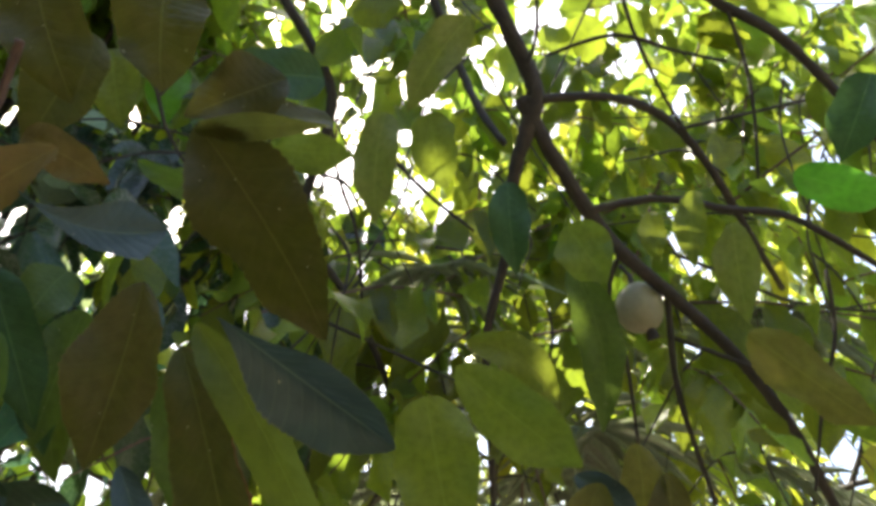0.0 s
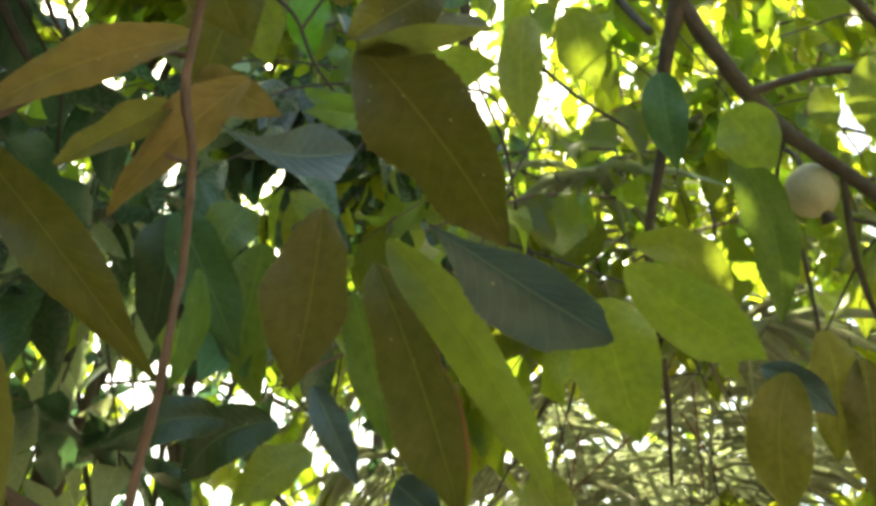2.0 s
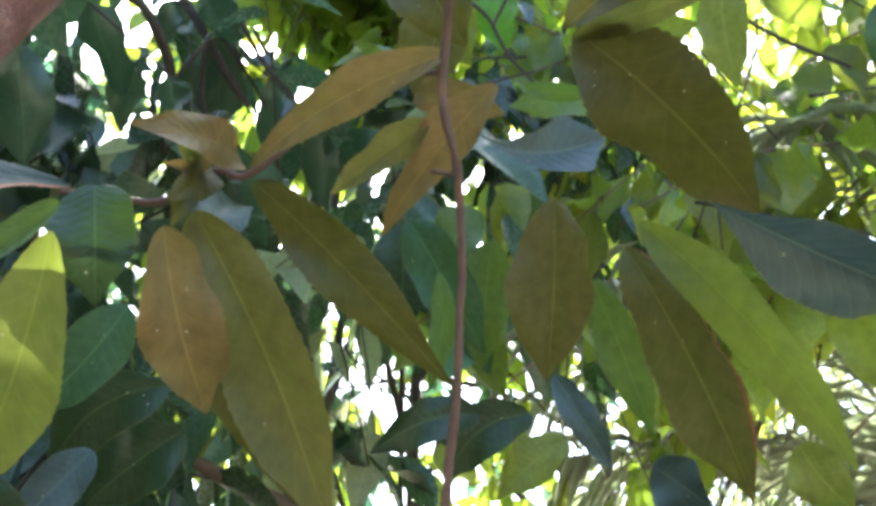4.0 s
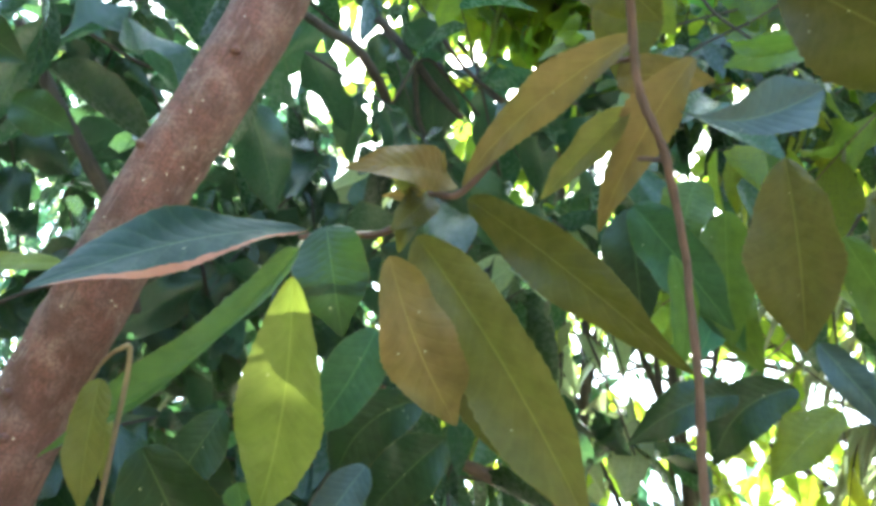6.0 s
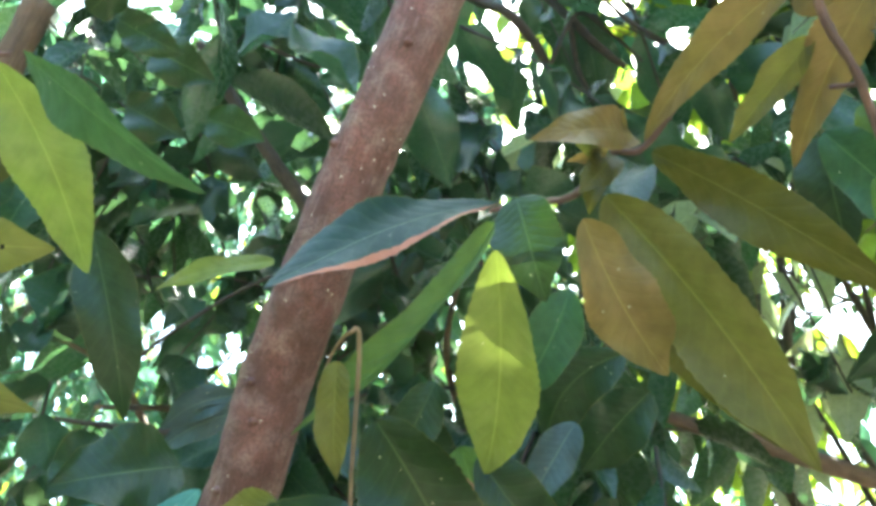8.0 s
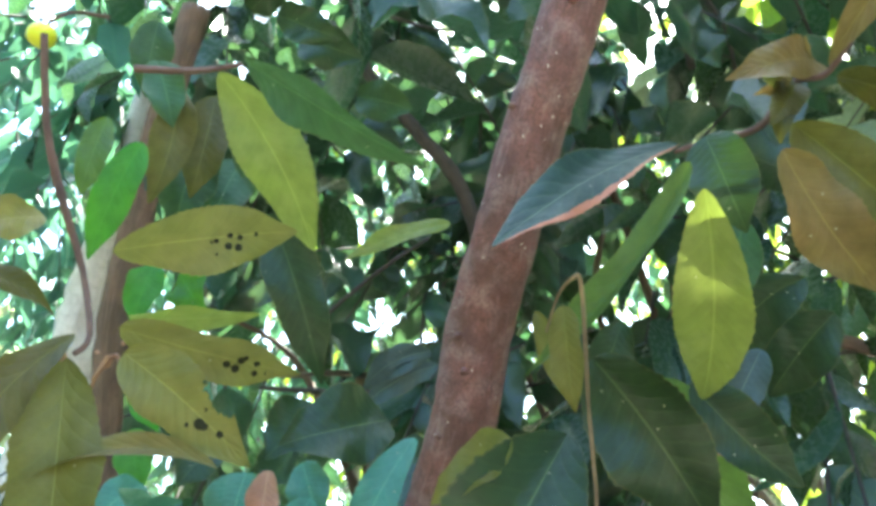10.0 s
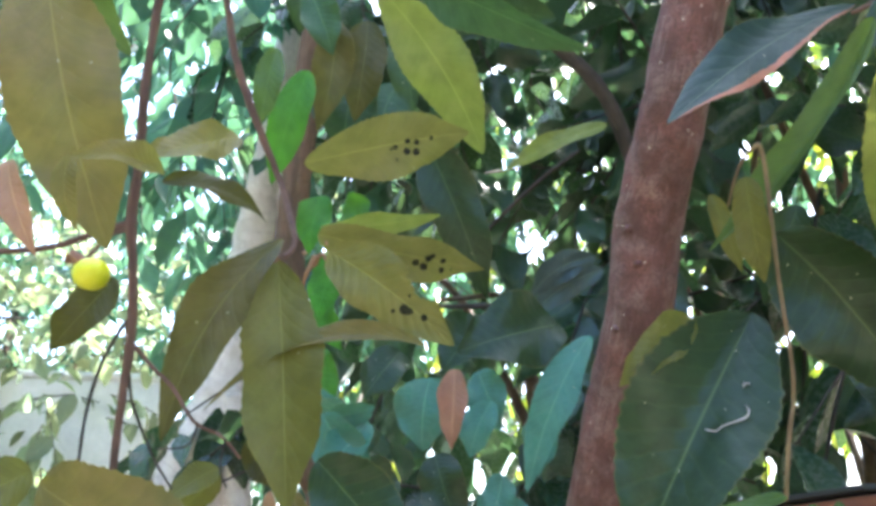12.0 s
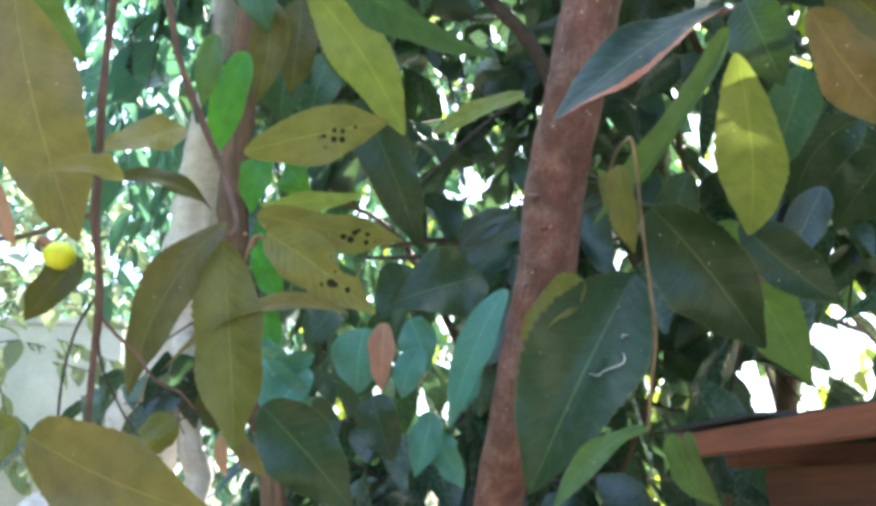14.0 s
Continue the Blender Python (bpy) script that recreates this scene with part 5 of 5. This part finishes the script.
leaf(sapling, (-1.071, 0.065, 1.775), (-1.057, 0.116, 1.787), 0.032, (0.846, -0.113, -0.521), 0.06, 0.2, "teal")
leaf(sapling, (-0.711, 0.019, 1.659), (-0.698, 0.038, 1.627), 0.017, (0.858, -0.509, 0.065), 0.1, 0.2, "gold")
leaf(sapling, (-0.649, 1.030, 2.383), (-0.681, 1.086, 2.210), 0.084, (0.263, -0.902, -0.342), 0.06, 0.15, "darkgreen")
leaf(sapling, (-0.650, 1.116, 2.436), (-0.609, 1.176, 2.270), 0.079, (0.111, -0.942, -0.315), 0.06, 0.15, "midgreen")
leaf(sapling, (-0.609, 1.191, 2.337), (-0.586, 1.246, 2.175), 0.074, (0.117, -0.945, -0.306), 0.06, 0.15, "green")
leaf(sapling, (-0.480, -0.098, 1.790), (-0.491, -0.093, 1.757), 0.011, (0.941, 0.166, -0.295), 0.1, 0.25, "gold", swing=0.110)
leaf(sapling, (-0.585, 0.345, 1.647), (-0.586, 0.366, 1.590), 0.013, (0.569, -0.768, -0.292), 0.08, 0.2, "green")
leaf(sapling, (-0.613, 0.438, 1.827), (-0.595, 0.513, 1.751), 0.046, (0.779, -0.556, 0.061), 0.06, 0.2, "darkgreen", swing=0.05)
leaf(dark_tree, (0.193, 1.366, 2.205), (0.166, 1.443, 2.015), 0.091, (-0.203, -0.917, -0.344), 0.06, 0.15, "olive", 0.46, swing=0.069)
leaf(dark_tree, (0.280, 1.439, 2.304), (0.266, 1.516, 2.111), 0.077, (-0.246, -0.905, -0.347), 0.06, 0.15, "olive", 0.46, swing=-0.052)
leaf(dark_tree, (0.165, 1.402, 2.234), (0.261, 1.427, 2.154), 0.052, (-0.138, -0.885, -0.445), 0.06, 0.15, "bluegreen", 0.46, swing=-0.069)
leaf(dark_tree, (0.320, 1.426, 2.244), (0.300, 1.503, 2.052), 0.076, (-0.277, -0.900, -0.335), 0.06, 0.15, "oliveshade", 0.46)
leaf(dark_tree, (0.112, 1.429, 2.903), (0.119, 1.498, 2.711), 0.085, (-0.140, -0.931, -0.337), 0.06, 0.15, "midgreen", 0.46)
leaf(dark_tree, (0.235, 1.498, 2.836), (0.309, 1.536, 2.709), 0.115, (-0.322, -0.840, -0.436), 0.06, 0.15, "fresh", 0.46)
leaf(dark_tree, (0.257, 1.625, 2.835), (0.306, 1.795, 2.501), 0.099, (-0.208, -0.860, -0.466), 0.06, 0.15, "green", 0.46, swing=-0.088)
leaf(dark_tree, (0.011, 1.515, 2.566), (0.186, 1.576, 2.439), 0.078, (-0.090, -0.843, -0.530), 0.06, 0.15, "fresh", 0.46, swing=-0.164)
leaf(sapling, (-0.515, 1.282, 2.215), (-0.454, 1.342, 2.073), 0.050, (0.261, -0.924, -0.279), 0.06, 0.15, "bluegreen", 0.46)
leaf(sapling, (-0.414, 1.078, 2.185), (-0.338, 1.142, 2.051), 0.042, (0.209, -0.921, -0.328), 0.06, 0.15, "fresh", 0.46, swing=-0.131)
leaf(sapling, (-0.608, 1.118, 2.340), (-0.580, 1.182, 2.186), 0.063, (0.368, -0.881, -0.297), 0.06, 0.15, "midgreen", 0.46)
leaf(sapling, (-0.534, 0.918, 2.205), (-0.572, 0.964, 2.072), 0.031, (0.461, -0.791, -0.403), 0.06, 0.15, "green", 0.46, swing=-0.073)
leaf(shrub, (-0.768, 0.742, 2.030), (-0.879, 0.715, 1.940), 0.070, (0.554, -0.682, -0.476), 0.06, 0.15, "darkgreen", 0.46, swing=0.172)
leaf(shrub, (-0.798, 0.809, 2.008), (-0.895, 0.780, 1.927), 0.074, (0.562, -0.712, -0.420), 0.06, 0.15, "darkgreen", 0.46)
leaf(sapling, (-0.493, 1.107, 2.084), (-0.597, 1.072, 2.000), 0.070, (0.487, -0.838, -0.246), 0.06, 0.15, "darkgreen", 0.46, swing=0.166)
leaf(shrub, (-0.768, 0.667, 2.089), (-0.835, 0.637, 1.969), 0.062, (0.770, -0.567, -0.292), 0.06, 0.15, "midgreen", 0.46, swing=-0.036)
leaf(shrub, (-0.820, 0.526, 1.964), (-0.870, 0.502, 1.869), 0.050, (0.819, -0.486, -0.304), 0.06, 0.15, "darkgreen", 0.46)
leaf(shrub, (-1.098, 0.412, 2.004), (-1.147, 0.334, 1.958), 0.039, (0.873, -0.351, -0.338), 0.06, 0.15, "bluegreen", 0.46, swing=0.112)
leaf(shrub, (-1.101, 0.423, 1.987), (-1.160, 0.338, 1.936), 0.036, (0.857, -0.388, -0.339), 0.06, 0.15, "bluegreen", 0.46, swing=0.073)
leaf(sapling, (-0.547, 1.062, 2.075), (-0.638, 0.953, 2.004), 0.056, (0.803, -0.580, -0.138), 0.06, 0.15, "darkgreen", 0.46, swing=0.087)
leaf(slim_tree, (-0.900, 0.041, 2.195), (-0.921, 0.031, 2.060), 0.043, (0.988, -0.006, -0.151), 0.06, 0.15, "oliveshade", 0.46, swing=-0.054)
leaf(slim_tree, (-0.912, 0.082, 2.201), (-0.928, 0.071, 2.078), 0.049, (0.991, -0.044, -0.123), 0.06, 0.15, "olivedeepshade", 0.46)
leaf(slim_tree, (-0.921, 0.117, 2.188), (-0.921, 0.136, 2.090), 0.040, (0.964, -0.259, -0.055), 0.06, 0.15, "midgreen", 0.46)
leaf(slim_tree, (-0.896, 0.015, 2.219), (-0.890, 0.042, 2.137), 0.043, (0.963, -0.269, -0.019), 0.06, 0.15, "midgreen", 0.46)
leaf(slim_tree, (-0.794, -0.015, 2.072), (-0.800, -0.026, 1.991), 0.026, (0.991, 0.098, -0.087), 0.06, 0.15, "green", 0.46)
leaf(shrub, (-1.038, 0.121, 2.440), (-0.960, 0.155, 2.467), 0.052, (0.414, -0.233, -0.880), 0.06, 0.15, "darkgreen", 0.46)
leaf(shrub, (-1.083, 0.032, 2.231), (-1.041, 0.108, 2.170), 0.070, (0.792, -0.585, -0.174), 0.06, 0.15, "oliveshade", 0.46)
leaf(shrub, (-1.015, 0.007, 2.366), (-1.037, 0.008, 2.265), 0.051, (0.976, 0.061, -0.209), 0.06, 0.15, "midgreen", 0.46)
leaf(shrub, (-1.023, 0.154, 2.434), (-0.972, 0.236, 2.375), 0.050, (0.606, -0.677, -0.417), 0.06, 0.15, "darkgreen", 0.46)
leaf(shrub, (-1.267, 0.233, 2.604), (-1.190, 0.325, 2.528), 0.076, (0.554, -0.753, -0.355), 0.06, 0.15, "darkgreen", 0.46)
leaf(shrub, (-1.332, 0.222, 2.529), (-1.259, 0.309, 2.455), 0.076, (0.610, -0.746, -0.266), 0.06, 0.15, "darkgreen", 0.46)
leaf(shrub, (-1.300, 0.348, 2.534), (-1.220, 0.428, 2.473), 0.070, (0.512, -0.782, -0.355), 0.06, 0.15, "midgreen", 0.46)
leaf(sapling, (-0.351, 0.747, 2.295), (-0.271, 0.754, 2.259), 0.019, (-0.177, -0.805, -0.567), 0.06, 0.15, "green", 0.46, swing=0.051)
leaf(shrub, (-0.820, 0.710, 1.956), (-0.859, 0.671, 1.865), 0.048, (0.815, -0.569, -0.107), 0.06, 0.15, "bluegreen", 0.46)
leaf(shrub, (-0.867, 0.513, 1.947), (-0.872, 0.563, 1.837), 0.064, (0.821, -0.506, -0.266), 0.06, 0.15, "darkgreen", 0.46, swing=-0.069)
leaf(sapling, (-0.677, 0.342, 1.896), (-0.681, 0.363, 1.831), 0.018, (0.883, -0.431, -0.187), 0.06, 0.15, "olive", 0.46)
# -- end hero leaves --


# ---- fruit ----
def ball(name, parent, material, at, radii, label, dent=0.15):
    """A round fruit with a dimple at the stalk end."""
    v, f, uv = [], [], []
    R, S = 10, 16
    inv = parent.matrix_basis.inverted()
    for i in range(R + 1):
        th = math.pi * i / R
        for k in range(S):
            ph = 2 * math.pi * k / S
            r = 1 - dent * max(0, math.cos(th)) ** 6 + 0.03 * math.sin(3 * ph) * math.sin(th)
            v.append(inv @ Vector((at[0] + radii[0] * r * math.sin(th) * math.cos(ph), at[1] + radii[0] * r * math.sin(th) * math.sin(ph), at[2] + radii[1] * r * math.cos(th))))
            uv.append((k / S, i / R))
    for i in range(R):
        for k in range(S):
            a, b = i * S + k, i * S + (k + 1) % S
            f.append((a, a + S, b + S, b))
    return mesh_object(name, v, f, uv, material, parent, label)


FRUIT_A, FRUIT_B, FRUIT_C = (-0.630, -0.114, 1.783), (-0.631, -0.057, 2.024), (0.438, 1.778, 2.817)
ball("fruit", sapling, "fruit_skin", FRUIT_A, (0.0115, 0.0105), "small ripe yellow-green fruit")
ball("fruit", sapling, "fruit_skin", FRUIT_B, (0.010, 0.009), "small ripe yellow-green fruit")
tube("stalk", sapling, "twig", [Vector(FRUIT_A) + Vector((0.0, -0.004, 0.010)), Vector(FRUIT_A) + Vector((0.004, 0.008, 0.024)), Vector(FRUIT_A) + Vector((0.006, 0.024, 0.03))], [0.0012, 0.0012, 0.0015])
tube("stalk", sapling, "twig", [Vector(FRUIT_B) + Vector((0.0, 0, 0.008)), Vector(FRUIT_B) + Vector((0.004, 0.015, 0.022)), Vector(FRUIT_B) + Vector((0.005, 0.04, 0.025))], [0.0012, 0.0012, 0.0015])
ball("fruit", dark_tree, "pale_fruit", FRUIT_C, (0.058, 0.066), "large pale cream round fruit")
tube("stalk", dark_tree, "darkbark", [Vector(FRUIT_C) + Vector((0.0, 0, 0.055)), Vector(FRUIT_C) + Vector((-0.012, 0.01, 0.10)), Vector(FRUIT_C) + Vector((-0.02, 0.02, 0.14))], [0.009, 0.007, 0.007])
tube("calyx", dark_tree, "darkbark", [Vector(FRUIT_C) + Vector((0.01, 0, -0.06)), Vector(FRUIT_C) + Vector((0.02, 0, -0.085))], [0.012, 0.02])


tube("calyx", sapling, "tan", [(-0.6271, -0.1189, 1.7874), (-0.6285, -0.1270, 1.7938), (-0.6286, -0.1285, 1.7883)], [0.0042, 0.0036, 0.0012], "dry pale calyx")


# a dried streak and a fleck on the broad dark leaf, knots on the trunk
tube("streak", sapling, "palebark", [(-0.6690, 0.3080, 1.7030), (-0.6630, 0.3130, 1.7010), (-0.6575, 0.3165, 1.7040), (-0.6500, 0.3290, 1.7085), (-0.6475, 0.3315, 1.7130), (-0.6520, 0.3325, 1.7180)], [0.0003, 0.0006, 0.0004, 0.0007, 0.0005, 0.0003], "pale dried streak on a leaf", 0.3)
tube("streak", sapling, "palebark", [(-0.6600, 0.3375, 1.7330), (-0.6605, 0.3390, 1.7355), (-0.6580, 0.3420, 1.7350)], [0.0005, 0.0009, 0.0004], "", 0.3)
for at in ((-0.8474, 0.3232, 1.8284), (-0.6682, 0.3245, 2.0908), (-0.7973, 0.3232, 1.9129), (-0.8039, 0.3322, 1.8803), (-0.5985, 0.3530, 2.1666)):
    ball("knot", sapling, "redbark", at, (0.0045, 0.0038), "", -0.25)

# frilled dry calyx where the long leaves meet
tube("frill", sapling, "tan", [(-0.6191, 0.0155, 1.7788), (-0.6144, 0.017, 1.7849), (-0.6091, 0.0211, 1.7913), (-0.6052, 0.0234, 1.7948)], [0.0006, 0.0013, 0.0013, 0.0009], "dry pale frill")
tube("frill", sapling, "tan", [(-0.6158, 0.017, 1.787), (-0.6115, 0.0197, 1.7912), (-0.6075, 0.0213, 1.7955)], [0.0006, 0.0013, 0.0009], "dry pale frill")
tube("frill", sapling, "tan", [(-0.6134, 0.0228, 1.7904), (-0.6095, 0.024, 1.7947), (-0.6064, 0.0261, 1.7961), (-0.6054, 0.0284, 1.7918)], [0.0006, 0.0013, 0.0013, 0.0009], "dry pale frill")
tube("frill", sapling, "tan", [(-0.6145, 0.0199, 1.789), (-0.611, 0.0227, 1.7912), (-0.6079, 0.0236, 1.7933)], [0.0006, 0.0013, 0.0009], "dry pale frill")
tube("frill", sapling, "tan", [(-0.6156, -0.0021, 1.7974), (-0.6166, -0.003, 1.7949), (-0.6177, -0.0038, 1.7924)], [0.00144, 0.0024, 0.00096])
tube("frill", sapling, "tan", [(-0.6122, 0.0139, 1.7985), (-0.6119, 0.0154, 1.7983), (-0.6117, 0.0169, 1.798)], [0.00084, 0.0014, 0.00056])
tube("frill", sapling, "tan", [(-0.607, 0.0282, 1.8053), (-0.6074, 0.0286, 1.8039), (-0.6078, 0.029, 1.8024)], [0.00066, 0.0011, 0.00044])


# ---- wooden shelter ----
def box(name, parent, material, lo, hi, label="", bevel=0.003):
    bm = bmesh.new()
    bmesh.ops.create_cube(bm, size=1.0)
    for v in bm.verts:
        for i in range(3):
            v.co[i] = lo[i] if v.co[i] < 0 else hi[i]
            v.co[i] -= parent.location[i]
    if bevel:
        bmesh.ops.bevel(bm, geom=bm.edges[:], offset=bevel, segments=2, affect="EDGES")
    me = bpy.data.meshes.new(name)
    bm.to_mesh(me)
    bm.free()
    me.materials.append(MATS[material])
    ob = new(name, me)
    ob.parent = parent
    return tagged(ob, label)


shelter = thing("wooden_shelter", "low garden shelter of red-brown stained timber with a dark roof sheet", "shelter", (-0.5, 1.2, 0))
box("fascia", shelter, "stained_wood", (-1.40, 0.790, 1.662), (0.5, 0.815, 1.703))
# timbers under the roof take the darker copy, shade included in the colour
box("beam", shelter, "shaded_wood", (-1.34, 0.93, 1.572), (0.5, 0.97, 1.638))
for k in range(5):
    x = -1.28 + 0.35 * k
    box("rafter", shelter, "shaded_wood", (x, 0.818, 1.640), (x + 0.035, 1.75, 1.675))
box("roof_sheet", shelter, "roof_felt", (-1.43, 0.825, 1.7055), (0.52, 1.8, 1.711), "thin black roofing sheet", 0.0)
box("felt_flap", shelter, "roof_felt", (-1.43, 0.800, 1.7125), (-1.16, 0.880, 1.7205), "loose black flap of roofing felt", 0.002)
for x, y in ((-1.30, 0.98), (0.40, 0.98), (-1.30, 1.70), (0.40, 1.70)):
    box("post", shelter, "stained_wood", (x, y, -0.1), (x + 0.06, y + 0.06, 1.637))
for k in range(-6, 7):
    box("slat", shelter, "shaded_wood", (-1.22 + 0.225 * k, 1.62, 0.2), (-1.03 + 0.225 * k, 1.638, 1.56 if k >= 0 else 1.66 + 0.012 * (k % 3)))
box("back_beam", shelter, "shaded_wood", (-1.34, 1.74, 1.575), (0.5, 1.78, 1.638))

# ---- wall and bush beyond the pale tree ----
wall = thing("garden_wall", "plastered garden wall behind the pale tree, sunlight put into its white", "wall", (-5.45, -2.0, 0))
box("plaster", wall, "sunlit_wall", (-5.58, -3.4, -0.1), (-5.36, -0.58, 2.72), "", 0.012)
box("coping", wall, "sunlit_wall", (-5.60, -3.42, 2.722), (-5.34, -0.56, 2.765), "", 0.012)

bush = thing("bush", "sunlit bush of small pale green leaves", "bush", (-6.3, -1.7, 0))
for k in range(6):
    ex, ey = 0.5 * math.cos(k), 0.5 * math.sin(k)
    v, f, uv = tube_data([(0, 0, -0.05), (ex * 0.4, ey * 0.4, 1.5), (ex, ey, 3.2)], [0.02, 0.014, 0.006], 7, 5, 0.05, k)
    mesh_object("stem", v, f, uv, "brownbark", bush)
crown("crown", bush, "crown_pale_lit", 91, 120, (-6.3, -1.6, 3.3), (1.0, 1.1, 0.9), length=0.11, slim=0.5, droop=0.5)

crown("crown", bush, "crown_pale_lit", 92, 36, (-5.06, -1.36, 2.55), (0.35, 0.5, 0.55), length=0.13, slim=0.5, droop=0.8)

# ---- palm ----
PALM_TOP = 2.35
palm = thing("palm", "feathery palm with narrow shining leaflets", "palm", (0.29, 3.9, 0))
palm_rng = np.random.default_rng(77)
for k in range(17):
    a = 2 * math.pi * (k + 0.3 * palm_rng.random()) / 17
    rise, reach = 0.35 + 0.95 * ((k * 7) % 17) / 16, 1.2 + 0.5 * palm_rng.random()
    d = Vector((math.cos(a), math.sin(a), 0))
    line = [Vector((0, 0, PALM_TOP)), Vector((0, 0, PALM_TOP + rise * 0.75)) + d * reach * 0.35, Vector((0, 0, PALM_TOP + rise)) + d * reach * 0.75, Vector((0, 0, PALM_TOP + rise * 0.75)) + d * reach * 1.15]
    v, f, uv = tube_data(line, [0.014, 0.011, 0.008, 0.003], 6, 8, 0, k)
    frond = mesh_object("frond", v, f, uv, "frond", palm)
    pts, _ = smooth_line(line, [1] * 4, 26)
    pts = np.array([tuple(q) for q in pts])[6:]
    ways = np.gradient(pts, axis=0)
    ways /= np.linalg.norm(ways, axis=1)[:, None]
    side = np.cross(ways, [0, 0, 1.0])
    o = np.concatenate([pts, pts])
    ax = np.concatenate([ways * 0.7 + side, ways * 0.7 - side]) + palm_rng.normal(size=(2 * len(pts), 3)) * 0.3
    ax[:, 2] -= 0.35
    n = np.tile([0, 0, 1.0], (len(o), 1)) + palm_rng.normal(size=(len(o), 3)) * 0.3
    L = 0.42 * (0.7 + 0.4 * palm_rng.random(len(o)))
    leaf_cloud("frond_blade", frond, "frond", o, ax, n, L, np.full(len(o), 0.0125), THIN, "", "stuff")
v, f, uv = tube_data([(0, 0, -0.05), (0.05, 0, PALM_TOP * 0.5), (0, 0, PALM_TOP)], [0.06, 0.05, 0.04], 10, 6, 0.05, 1)
mesh_object("trunk", v, f, uv, "brownbark", palm)
